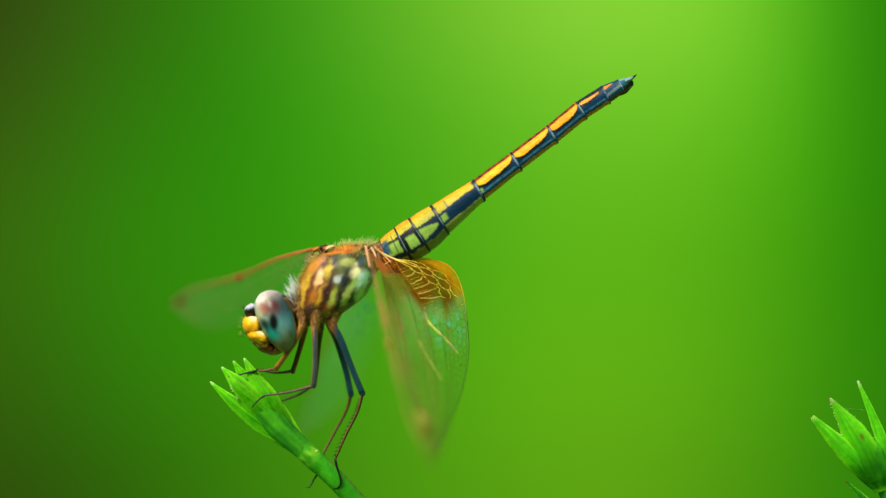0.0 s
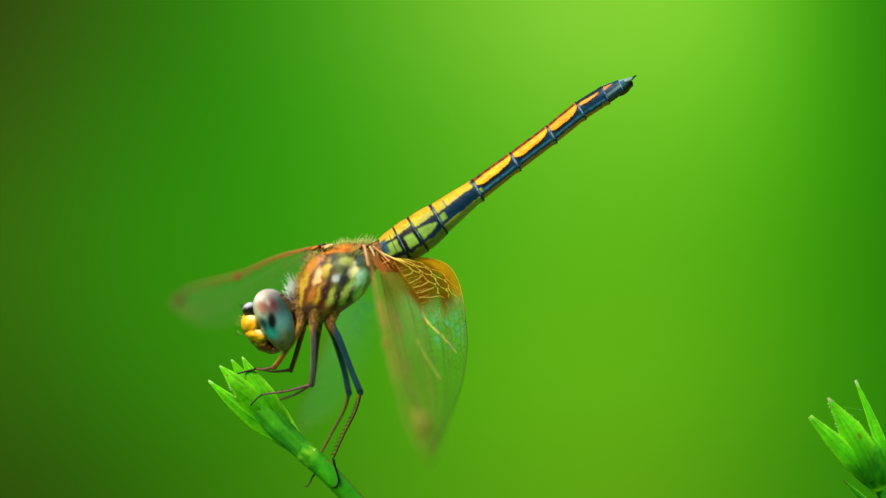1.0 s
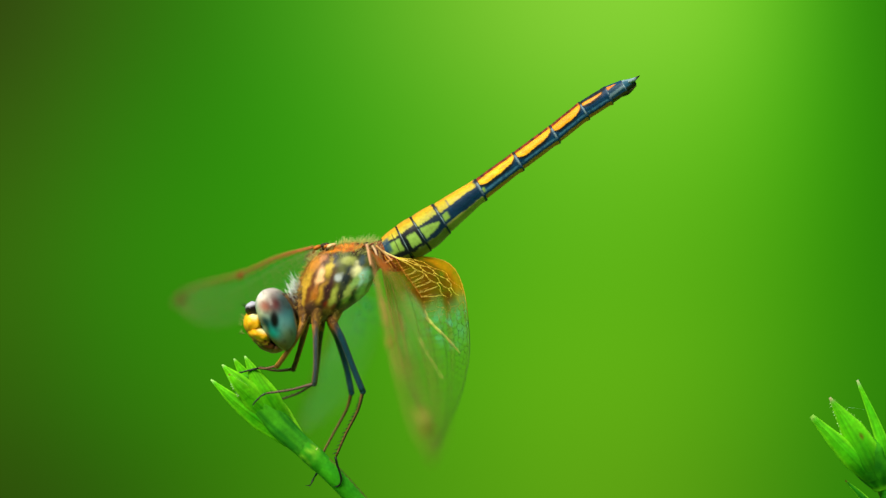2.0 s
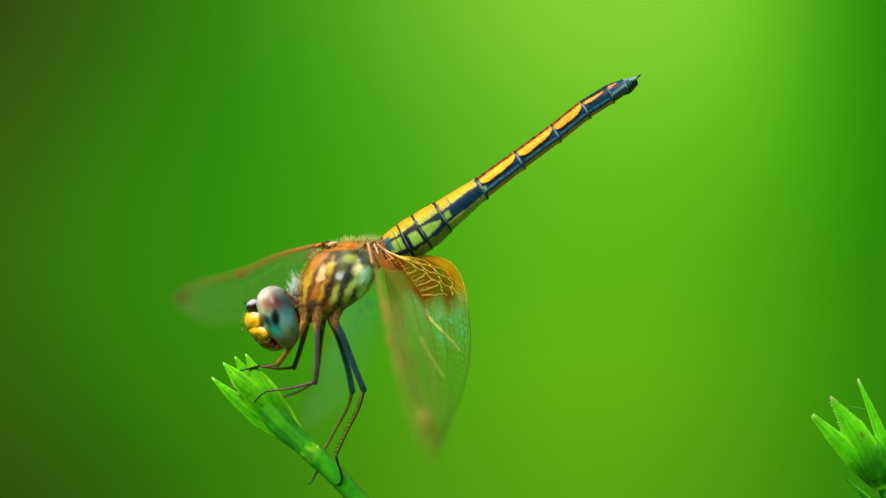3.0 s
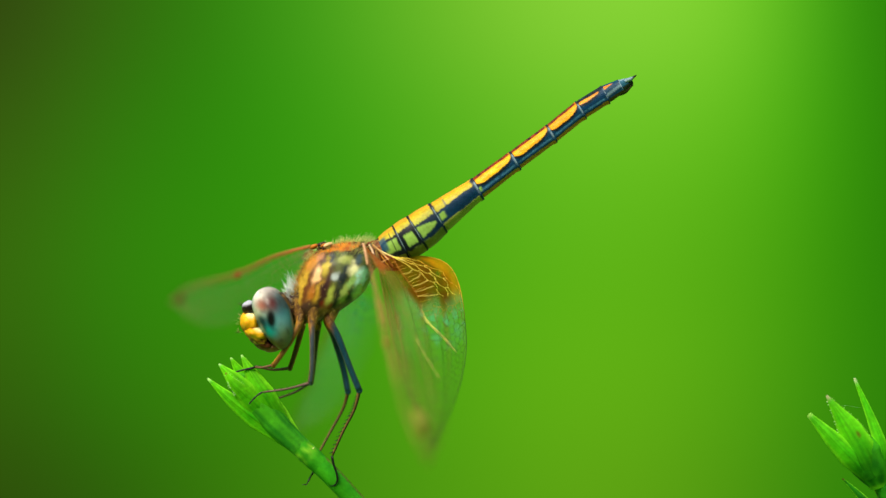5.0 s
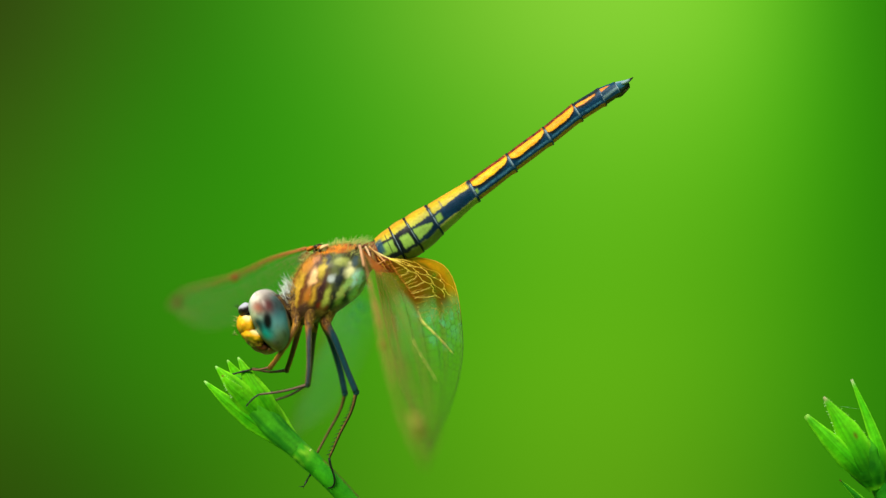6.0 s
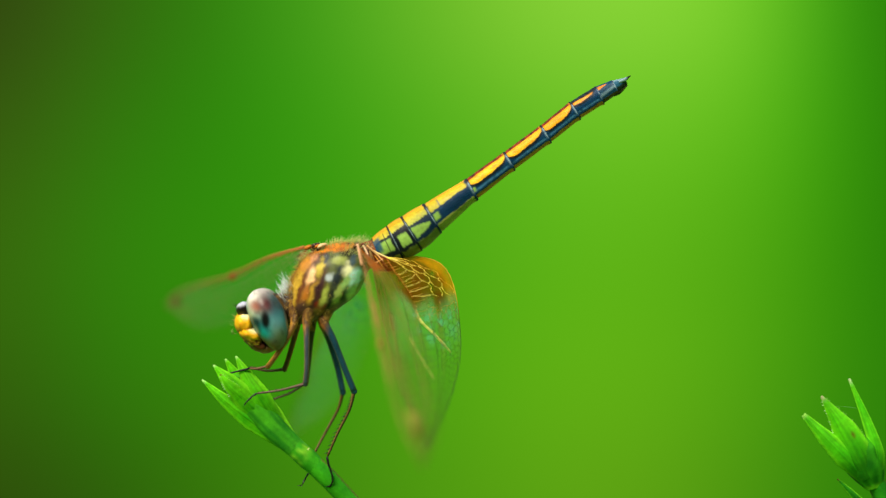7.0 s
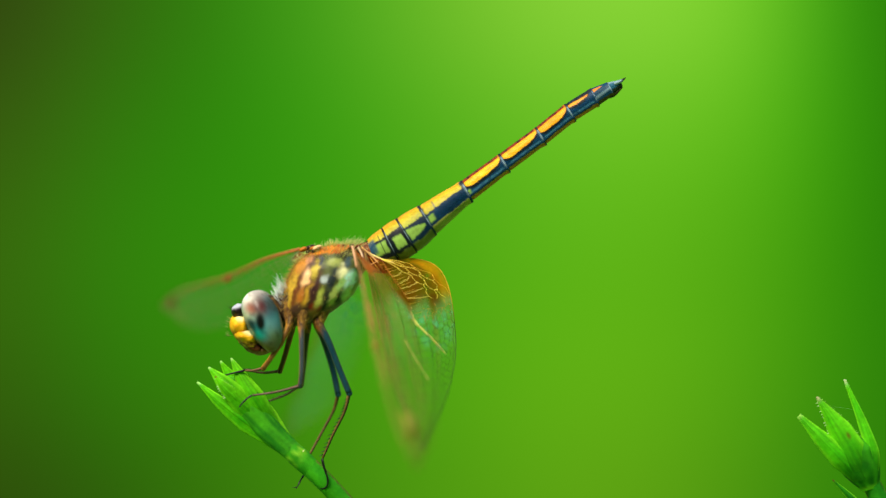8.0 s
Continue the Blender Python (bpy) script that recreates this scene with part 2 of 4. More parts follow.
def ring_tint(k):
    """Colours of the k-th ring by s along it (0 front) and h, the angle from the back's ridge in degrees."""
    warm0 = mixed(YELLOW if k > 3 else rgb(0xC0AA1C), ORANGE, (k - 3.6) / 4.4)

    def f(s, h):
        warm = mixed(warm0, mixed(ORANGE, RUST, 0.35), (0.18 if k < 4 else 0.5) * ramp01(0.0, 0.5, wob(s * 5, h / 16, k * 5, 1.4)) + 0.35 * ramp01(40 if k < 4 else 50, 24, h))
        e = 5 * wob(s * 2.5 + k * 7, h / 40, k, 1.5) + 3.5 * wob(s * 9 + k * 3, h / 30, k, 1.7)
        g = 0.03 * wob(h / 25, k * 3, s * 2, 1.5)

        def band(v, lo, hi, soft):
            return ramp01(lo - soft, lo + soft, v) * (1 - ramp01(hi - soft, hi + soft, v))
        c = mixed(rgb(0x08121A), INK, (k - 1) / 3)
        if k <= 2:
            c = mixed(c, mixed(warm, LIME, (h - 35) / 70), band(s + g, 0.08, 0.90, 0.025) * (1 - ramp01(58 if k < 2 else 68, 64 if k < 2 else 74, h + 1.4 * e)))
            lo, hi = ((70, 112), (80, 117), (76 + 26 * s, 120 - 16 * s))[k]
            bow = 9 * (2 * s - 1) ** 4 if k < 2 else 0
            c = mixed(c, LIME, band(s + g, (0.2, 0.24, 0.10)[k], (0.84, 0.78, 0.84)[k], 0.04) * band(h + 0.7 * e, lo + bow, hi - bow, 3))
            c = mixed(c, OLIVE, band(s, 0.05, 0.92, 0.03) * ramp01(126, 130, h + e))
            if k == 0:
                c = mixed(c, rgb(0x0E1A1E), 0.8 * band(s, 0.60, 0.645, 0.014) * ramp01(28, 46, h))
                c = mixed(c, rgb(0x1E4660), 0.9 * (1 - ramp01(0.30, 0.45, s)) * band(h, 40, 100, 10))
        elif k == 3:
            c = mixed(c, mixed(warm, LIME, (h - 40) / 140), band(s + g, 0.04, 0.92, 0.03) * (1 - ramp01(74, 79, h + e + 14 * s)))
            c = mixed(c, INK, 0.7 * band(s, 0.25, 0.285, 0.012) * ramp01(25, 40, h))
            c = mixed(c, LIME, band(s + g, 0.05, 0.17, 0.03) * band(h + 0.6 * e, 86, 112, 4))
            c = mixed(c, mixed(rgb(0x98A044), rgb(0x7A7A30), 0.4), ramp01(122, 127, h + e) * (1 - ramp01(0.93, 0.96, s)))
        elif k < 8:
            end = 0.94 if k < 7 else 0.80
            low = (86 if k < 7 else 66) - 6 * s + e
            low = 46 + (low - 46) * math.sqrt(max(0.0, 1 - max(0.0, (s - 0.5) / (end - 0.5)) ** 3.2))
            low = 46 + (low - 46) * math.sqrt(max(0.0, 1 - (max(0.0, 0.26 - s) / 0.26) ** 2.2))
            c = mixed(c, rgb(0x0C1210), 0.92 * (1 - ramp01(low + 11, low + 20, h)) * band(s, 0.0, end + 0.03, 0.02))
            c = mixed(c, warm, (1 - ramp01(low - 3, low + 3, h)) * band(s, 0.03, end, 0.02))
            if k == 4:
                c = mixed(c, LIME, band(s, 0.01, 0.085, 0.02) * band(h, 92, 116, 5))
            # light blue streak: the sky's sheen on the dark band, painted
            c = mixed(c, rgb(0x4E88B0), 0.65 * band(h + 0.5 * e, 106, 117, 5) * band(s, 0.08, 0.93, 0.1) * ramp01(-0.9, 0.2, wob(s * 6, k, 5, 1.3)))
            c = mixed(c, mixed(rgb(0x8A3408) if k < 7 else rgb(0x1C2A2C), DARK, 0.35 + 0.8 * wob(s * 9, k, 1, 1)), (1 - ramp01(32 + 8 * (k == 7), 43 + 8 * (k == 7), h + 0.8 * e)) * (1 - ramp01(0.9, 0.95, s)))
            c = mixed(c, mixed(rgb(0x86803A), rgb(0xB0702C), ramp01(128, 146, h + 4 * (k - 4))), ramp01(128, 135, h + e) * (1 - ramp01(0.95, 0.98, s)))
        elif k == 8:
            c = mixed(c, rgb(0x123C50), 0.6)
            c = mixed(c, ORANGE, 0.8 * (1 - ramp01(0.45, 0.7, s)) * band(h, 30, 62 - 40 * s, 4))
            # painted pale glint along the flank
            c = mixed(c, PALE, 0.5 * band(h + 20 * s, 92, 112, 8))
            c = mixed(c, rgb(0x4A3A1C), ramp01(122, 130, h))
        else:
            c = mixed(c, mixed(rgb(0x24586A), PALE, ramp01(55, 20, h)), 0.75)
            c = mixed(c, rgb(0x1E2A20), ramp01(96, 112, h))
        c = mixed(c, mixed(c, DARK, 0.6), 1 - ramp01(4, 13, h + 0.5 * e))
        c = mixed(c, rgb(0x2A1A10), 0.8 * ramp01(0.93, 0.96, s) * (1 - ramp01(40, 70, h)))
        # pale arc before the joint, a glint put into the colour
        return mixed(c, rgb(0xA8C4CC), 0.9 * band(s, 0.962, 0.98, 0.01) * band(h, 46, 112, 12) * ramp01(-1.0, -0.1, wob(h / 14, k * 4, 2, 1.2)))
    return f


def abdomen_ring(k, parent):
    (c0, r0), (c1, r1) = RINGS[k], RINGS[k + 1]
    c0, c1 = V(c0), V(c1)
    d = (c1 - c0).normalized()
    up = V(0, 1, 0).cross(d)
    up = -up if up.z < 0 else up
    bm = fresh()
    lay = bm.verts.layers.float_color["tint"]
    tint = ring_tint(k)
    ns, na = (48, 96)
    rows = []
    flare = 0.045 if 2 < k < 9 else 0.03
    for i in range(ns + 1):
        s = i / ns
        r = r0 + (r1 - r0) * s
        r *= 0.965 + flare * ramp01(0.75, 1.0, s) + (0.02 if k > 2 else 0.06) * math.sin(math.pi * s) - 0.05 * (1 - ramp01(0.0, 0.07, s))
        if s > 0.985:
            r *= 0.985
        c = c0 + d * ((c1 - c0).length * s + (0.05 if k < 9 else 0.02) * (2 * s - 1))
        ring = []
        for j in range(na):
            w = 2 * math.pi * j / na
            h = abs(math.degrees(math.atan2(math.sin(w), math.cos(w))))
            ridge = 1 + 0.05 * math.exp(-(h / 16) ** 2) + 0.04 * math.exp(-((h - 128) / 9) ** 2)
            lip = 1 + (0.10 * ramp01(0.86, 1.0, s) * ramp01(60, 150, h) if k > 2 else 0)
            slant = d * (math.cos(w) * (SLANT[k] + (SLANT[k + 1] - SLANT[k]) * s))
            ridge *= lip * (1 + (BELLY[k] + (BELLY[k + 1] - BELLY[k]) * s) * ramp01(70, 165, h))
            v = bm.verts.new(c + slant + up * (r * ridge * math.cos(w)) + V(0, -1, 0) * (0.88 * r * ridge * math.sin(w)))
            v[lay] = (*tint(s, h), 1)
            ring.append(v)
        rows.append(ring)
    for a, b in zip(rows, rows[1:]):
        for j in range(na):
            bm.faces.new((a[j], a[(j + 1) % na], b[(j + 1) % na], b[j]))
    bm.faces.new(rows[0][::-1])
    bm.faces.new(rows[-1])
    return part("abdomen_segment", bm, M_CUTICLE, parent)


bm = fresh()
tube(bm, [c for c, r in RINGS], [r * 0.6 for c, r in RINGS], 16, INK)
abdomen = part("abdomen", bm, M_CUTICLE, dragonfly, "slender raised abdomen, yellow-orange with blue-black side stripes", ABD_AT)
for k in range(10):
    abdomen_ring(k, abdomen)
for y in (-0.28, 0.28):
    bm = fresh()
    tube(bm, (V((14.81, 0, 13.52)) + V(0, y, 0.12), V((15.32, 0, 13.85)) + V(0, y * 1.3, 0.02), V((15.73, 0, 14.17)) + V(0, y * 1.2, 0)), (0.14, 0.15, 0.03), 10, lambda s, w: mixed(mixed(INK, PALE, 0.75), DARK, ramp01(0.5, 0.75, s)), 1, 12)
    part("tail_appendage", bm, M_CUTICLE, abdomen)
bm = fresh()
tube(bm, ((13.71, 0, 12.47), (14.72, 0, 12.83), (15.50, 0, 13.43)), (0.16, 0.26, 0.07), 10, lambda s, w: mixed(rgb(0x1C2218), rgb(0x4A4420), ramp01(0.2, 0.9, s)), 1, 12)
part("tail_hook", bm, M_CUTICLE, abdomen)

# -- thorax --
TH_C = V((-8.74, 0, -2.99))
TH_X = V(3.30, 0, 0.46)   # along the body, to the rear
TH_Y = V(0, 2.55, 0)
TH_Z = V(1.0, 0, 3.30)   # towards the back


def thorax_shape(u):
    # full shoulders, a keel below, drawn in behind the hind legs
    p = 2.6
    k = (abs(u.x) ** p + abs(u.y) ** 2.2 + abs(u.z) ** p) ** (-1 / p)
    if u.z < -0.3:
        k *= 1 - 0.22 * ramp01(0.3, 1.0, -u.z) * abs(u.x + 0.1)
    k *= 1 - 0.07 * ramp01(0.6, 1.0, u.x)
    k *= 1 - 0.11 * ramp01(0.45, 1.0, 0.55 * u.x - 0.83 * u.z)
    return k * (1 + 0.03 * wob(u.x, u.y, u.z, 2.6) + 0.015 * math.sin(9 * u.x + 2 * u.z))


# patches of the flank: place in mm from its middle, half width, half height, colour
FRONT_MARKS = (
    (-2.54, -0.48, 0.45, 1.36, 0xC8A030), (-1.68, 1.79, 0.50, 0.64, 0xB87A22), (-2.00, -0.30, 0.20, 1.15, 0x5E2E0C),
    # the peach patch is a painted highlight
    (-1.68, -0.84, 0.23, 0.82, 0xA86418), (-1.27, 0.66, 0.32, 0.64, 0xF4BC80), (-1.13, -0.84, 0.27, 0.86, 0xC89A28),
    (-0.68, -0.40, 0.29, 0.95, 0x3A1A20), (-0.50, -1.70, 0.45, 0.32, 0x7A1E10), (-0.50, 1.30, 0.32, 0.68, 0xC0A828),
    (-1.09, 2.20, 0.41, 0.32, 0xB47A50), (-0.09, 1.98, 0.23, 0.36, 0x30383E), (-0.91, -2.34, 0.64, 0.41, 0x8A6428),
    (-2.18, -2.11, 0.60, 0.62, 0x4A3028), (-1.35, -1.95, 0.34, 0.42, 0x3C221C), (-2.95, -1.15, 0.22, 0.70, 0x3E2A22),
)
REAR_MARKS = (
    # the pale grey and the cyan patch are gloss, painted on
    (0.96, 1.84, 0.55, 0.32, 0x98A050), (0.23, 0.57, 0.36, 0.30, 0xB4BEBE), (0.87, 0.66, 0.27, 0.77, 0x2A3238),
    (1.73, 1.20, 0.52, 0.50, 0xF0ECB0), (2.36, 0.50, 0.55, 0.66, 0xCCFFF0), (1.59, 0.20, 0.27, 0.55, 0xA4CC70),
    (-0.18, -0.89, 0.32, 0.73, 0xA0A844), (0.41, -1.20, 0.21, 1.40, 0x101614), (0.96, -0.80, 0.32, 0.64, 0x94A44E),
    (1.37, -1.24, 0.26, 0.72, 0x141E1C), (2.00, -0.66, 0.41, 0.64, 0x9CC478), (2.68, -0.48, 0.23, 0.91, 0x7A9050),
    (0.55, -2.29, 0.41, 0.45, 0x4A3A28), (2.27, 1.98, 0.32, 0.41, 0x304850),
)


def thorax_tint(u):
    w = wob(u.x + 5, u.y, u.z, 4.5)
    w2 = wob(u.x, u.y + 3, u.z, 2.2)
    k = thorax_shape(u)
    sx, sz = (3.3 * u.x + u.z) * k, (0.46 * u.x + 3.3 * u.z) * k
    wx = 0.20 * w2 + 0.20 * wob(u.x, u.y + 8, u.z, 5.0) + 0.12 * wob(u.x + 2, u.y, u.z, 11.0)
    wz = 0.18 * wob(u.x + 4, u.y, u.z, 3.4) + 0.18 * wob(u.x, u.y + 6, u.z, 8.0)
    c = mixed(mixed(rgb(0x8E6018), rgb(0x4E2E14), ramp01(-2.2, -0.8, sx)), rgb(0x545C2C), ramp01(-0.5, 0.5, sx + 0.3 * w))
    c = mixed(c, mixed(c, DARK, 0.6), ramp01(0.05, 0.4, wob(u.x + 1.7, u.y, u.z * 0.6, 5.0)))
    for px, pz, rx, rz, code in FRONT_MARKS + REAR_MARKS:
        dz = sz + wz - pz
        d = math.hypot((sx + wx - px - 0.30 * dz) / rx, dz / (1.2 * rz))
        c = mixed(c, rgb(code), 0.95 * (1 - ramp01(0.55, 1.35, d)))
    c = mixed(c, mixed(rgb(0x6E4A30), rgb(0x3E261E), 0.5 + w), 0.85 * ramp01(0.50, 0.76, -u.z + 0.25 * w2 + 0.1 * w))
    c = mixed(c, rgb(0x3A2010), 0.7 * ramp01(0.62, 0.68, u.z + 0.05 * w) * ramp01(-0.2, 0.1, u.x + 0.3 * w2))
    return mixed(c, mixed(rgb(0xD07C14), mixed(RUST, BROWN, 0.4), 0.3 + 1.1 * w), ramp01(0.70, 0.78, u.z + 0.08 * w))


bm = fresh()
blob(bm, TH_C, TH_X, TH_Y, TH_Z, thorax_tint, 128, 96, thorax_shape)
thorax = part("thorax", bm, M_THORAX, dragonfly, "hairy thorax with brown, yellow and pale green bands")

# neck and the small front shield
bm = fresh()
tube(bm, ((-10.67, 0, -4.55), (-11.68, 0, -4.88), (-12.70, 0, -5.57)), (1.75, 1.55, 1.1), 28, lambda s, w: mixed(mixed(rgb(0x3A2618), DARK, 0.5 + 0.5 * math.sin(9 * s)), rgb(0x7A6038), ramp01(0.2, 0.45, wob(math.cos(w) * 2, math.sin(w) * 2, s * 4, 1.5))), 1, 14)
part("neck", bm, M_THORAX, thorax)
# waist to the abdomen
bm = fresh()
tube(bm, ((-6.62, 0, -1.15), (-5.52, 0, -0.60), (-4.60, 0, -0.23)), (1.5, 1.05, 0.95), 24, lambda s, w: mixed(mixed(rgb(0x8A4A12), rgb(0x4A2A14), 0.5 + 0.9 * wob(math.cos(w) * 2, math.sin(w) * 2, s * 3, 1.3)), rgb(0x1E3C50), ramp01(0.6, 0.75, s) * ramp01(-0.2, 0.3, math.cos(w))), 1, 14)
part("waist", bm, M_THORAX, thorax)


def knob(at, r, code):
    bm = fresh()
    blob(bm, at, (r * 1.2, 0, 0.1), (0, r, 0), (0, 0, r * 0.8), lambda u: mixed(rgb(code), DARK, 0.6 * ramp01(0.2, -0.7, u.z)), 20, 14,
         lambda u: 1 + 0.12 * wob(u.x, u.y, u.z, 3))
    part("wing_hinge", bm, M_CUTICLE, thorax)


HINGE = (0x5A2A10, 0xB86A1A, 0x24140E, 0xE0B880, 0x8A4A14, 0x3A1E12)
for i in range(26):
    front = i % 2
    x, z = ((-9.57, 0, 0.00) if front else (-6.35, 0, 0.14))[0::2]
    knob((x + random.uniform(-0.85, 0.85), random.uniform(-1.6, 0.4), z + random.uniform(-0.22, 0.14)), random.uniform(0.13, 0.27), HINGE[i % 6])


bm = fresh()
for i in range(3600):
    u = V(random.gauss(0, 1), random.gauss(0, 1), random.gauss(0, 1)).normalized()
    back = u.z > 0.60
    if not (back or u.x < -0.62 or random.random() < 0.07):
        continue
    p = TH_C + (TH_X * u.x + TH_Y * u.y + TH_Z * u.z) * thorax_shape(u) * 0.995
    d = (TH_X.normalized() * u.x + V(0, 1, 0) * u.y + TH_Z.normalized() * u.z + V(random.gauss(0, 0.25), random.gauss(0, 0.25), random.gauss(0, 0.25))).normalized()
    length = random.uniform(0.3, 0.7) * (1.7 if u.x > 0.2 else 1.0) if back else random.uniform(0.2, 0.55)
    spike(bm, p, p + d * length, 0.013, rgb(0xE8ECA0) if back else rgb(0xD8B858), 3)
part("hairs", bm, M_HAIR, thorax, "fine golden hairs")
bm = fresh()
for i in range(170):
    p = V((-12.03, -0.4, -3.72)) + V(random.gauss(0.15, 0.22), random.gauss(0, 0.8), random.gauss(-0.1, 0.4))
    d = V(-0.50 + random.gauss(0, 0.15), random.gauss(0, 0.3), 0.75 + random.gauss(0, 0.15)).normalized()
    spike(bm, p, p + d * random.uniform(0.5, 1.15), 0.022, rgb(0xF8FFFC), 3)
part("collar_hairs", bm, M_HAIR, thorax, "white hair tuft behind the head")

bm = fresh()
for i in range(110):
    p = V(random.choice((-11.35, -10.15, -8.95)) + random.gauss(0, 0.2), random.uniform(-2.2, -1.7), random.uniform(-6.4, -5.0))
    d = V(random.gauss(0, 1), -0.5, random.gauss(-0.3, 0.6)).normalized()
    spike(bm, p, p + d * random.uniform(0.15, 0.35), 0.009, rgb((0xF0D070, 0xB08030)[i % 2]), 3)
part("leg_hairs", bm, M_HAIR, thorax, "fine golden hairs at the leg bases")

# -- head --
HEAD_AT = V((-13.66, 0, -5.75))


def eye_shape(u):
    # flattened below, where the face plates lie against it
    return 1 - 0.24 * ramp01(0.30, 1.0, -0.80 * u.x - 0.60 * u.z)


# patches of the eye: direction back and up, half width, half height, colour, strength
EYE_MARKS = (
    (0.55, 0.30, 0.45, 0.45, 0x34747A, 0.9), (0.50, -0.12, 0.40, 0.32, 0x5C8C8C, 0.9), (0.62, -0.50, 0.45, 0.32, 0x6A7854, 0.9), (-0.10, -0.84, 0.85, 0.32, 0x7C5E3C, 0.95),
    # the two palest patches on top are the sky's highlight, painted
    (-0.62, 0.22, 0.40, 0.24, 0xC0C8A0, 0.9), (-0.15, 0.24, 0.32, 0.14, 0x88A494, 0.8), (-0.42, 0.80, 0.62, 0.36, 0xF4EEDA, 0.95), (0.20, 1.0, 0.6, 0.20, 0xC0B4A8, 0.9),
    (-0.30, 0.46, 0.36, 0.18, 0xA45A42, 0.9), (0.14, 0.54, 0.46, 0.36, 0x4A1408, 1.0), (-0.28, -0.38, 0.40, 0.22, 0x0C948C, 1.0), (-0.48, -0.06, 0.32, 0.24, 0x022A30, 0.97),
    (0.70, 0.66, 0.30, 0.40, 0x2C3430, 0.75),
)


def eye_tint(u):
    # u.z up along the eye, u.x back, u.y across
    w = wob(u.x, u.y, u.z, 2.4)
    c = rgb(0x2E7C7C)
    for px, pz, a, b, code, f in EYE_MARKS:
        c = mixed(c, rgb(code), f * math.exp(-(((u.x - px + 0.06 * w) / a) ** 2 + ((u.z - pz + 0.06 * w) / b) ** 2) ** 1.3))
    c = mixed(c, rgb(0x040606), 1 - ramp01(0.55, 1.25, math.hypot((u.x - 0.02 - 0.15 * (u.z - 0.04)) / 0.23, (u.z - 0.04) / 0.31)))
    c = mixed(c, mixed(c, DARK, 0.35), ramp01(0.05, 0.5, wob(u.x + 3, u.y, u.z, 5.5)))
    return mixed(c, mixed(BROWN, rgb(0x9A8A40), 0.5 + w), 0.7 * ramp01(0.9, 0.98, u.x))


bm = fresh()
blob(bm, HEAD_AT + V(0.5, 0, -0.1), (1.36, 0, 0.2), (0, 2.5, 0), (0.1, 0, 2.1), lambda u: mixed(DARK, rgb(0x7A5C28), 0.4 + wob(u.x, u.y, u.z, 4)), 48, 32)
head = part("head", bm, M_THORAX, dragonfly, "head with large eyes and a yellow face")
for sgn in (-1, 1):
    bm = fresh()
    blob(bm, HEAD_AT + V(0.10, sgn * 1.55, -0.17), (1.68, sgn * 0.25, -0.05), (0, 1.75, 0), (-0.50, 0, 2.55), eye_tint, 96, 72, eye_shape)
    part("eye", bm, M_EYE, head, "glossy compound eye, reddish above and pale blue-green below")


def lump(name, at, ax, ay, az, tint, label="", mat=None):
    bm = fresh()
    blob(bm, at, ax, ay, az, tint, 48, 32, lambda u: 1 + 0.09 * wob(u.x, u.y, u.z, 2.0) + 0.015 * wob(u.x, u.y, u.z + 3, 5.0) - 0.05 * math.exp(-((u.y + 0.35) / 0.10) ** 2))
    return part(name, bm, mat or M_CUTICLE, head, label)


def FACE(u):
    w = wob(u.x, u.y, u.z, 2.5)
    # cream highlight on top and deeper orange shading below, both painted
    c = mixed(rgb(0xEAB018), rgb(0xFAF0B0), 1 - ramp01(0.12, 0.55, math.hypot(u.x - 0.1, u.z - 0.75) + 0.3 * w))
    c = mixed(c, rgb(0xC06A0A), 0.9 * ramp01(0.05, 0.6, -0.25 * u.x - 0.6 * u.z + 0.7 * w))
    return mixed(c, mixed(BROWN, DARK, 0.3), 0.85 * ramp01(-0.5, -0.85, u.z + 0.2 * w))


lump("forehead", (-15.44, 0, -6.22), (0.86, 0, -0.15), (0, 2.0, 0), (0.05, 0, 1.02), FACE, "bulging yellow forehead")
lump("clypeus", (-14.90, 0, -7.10), (1.02, 0, -0.36), (0, 2.35, 0), (0.25, 0, 0.58), FACE, "yellow face plate")
lump("labrum", (-14.72, 0, -7.56), (0.92, 0, -0.45), (0, 2.0, 0), (0.25, 0, 0.5), lambda u: mixed(rgb(0xC89A28), mixed(BROWN, DARK, 0.4), ramp01(-0.2, 0.25, wob(u.x * 1.4, u.y * 2.0, u.z * 1.4, 2.6) - 0.3 * u.z)), "ochre upper lip")
lump("jaw", (-14.26, 0, -8.00), (0.9, 0, -0.2), (0, 1.7, 0), (0.1, 0, 0.5), lambda u: mixed(BROWN, DARK, 0.5 + 0.5 * u.z), "dark brown jaw")
lump("labium", (-13.43, 0, -8.14), (0.9, 0, 0.25), (0, 1.3, 0), (0.0, 0, 0.45), lambda u: mixed(rgb(0x8A6A50), BROWN, 0.5 + 0.5 * u.x))
# the knob's pale top is a highlight put into its tint
lump("vertex", (-15.54, -0.6, -5.00), (0.58, 0, 0.0), (0, 0.95, 0), (0.05, 0, 0.58), lambda u: mixed(DARK, rgb(0xB4B4BE), ramp01(0.2, 0.7, u.z - 0.3 * u.x)), "shiny black knob between the eyes, its highlight painted pale", M_EYE)
for y, tip in ((-0.5, (-16.49, -0.8, -4.58)), (0.5, (-16.49, 0.8, -4.48))):
    bm = fresh()
    spike(bm, V((-15.96, 0, -4.97)) + V(0, y, 0), tip, 0.05, DARK, 6)
    part("antenna", bm, M_LEG, head)
bm = fresh()
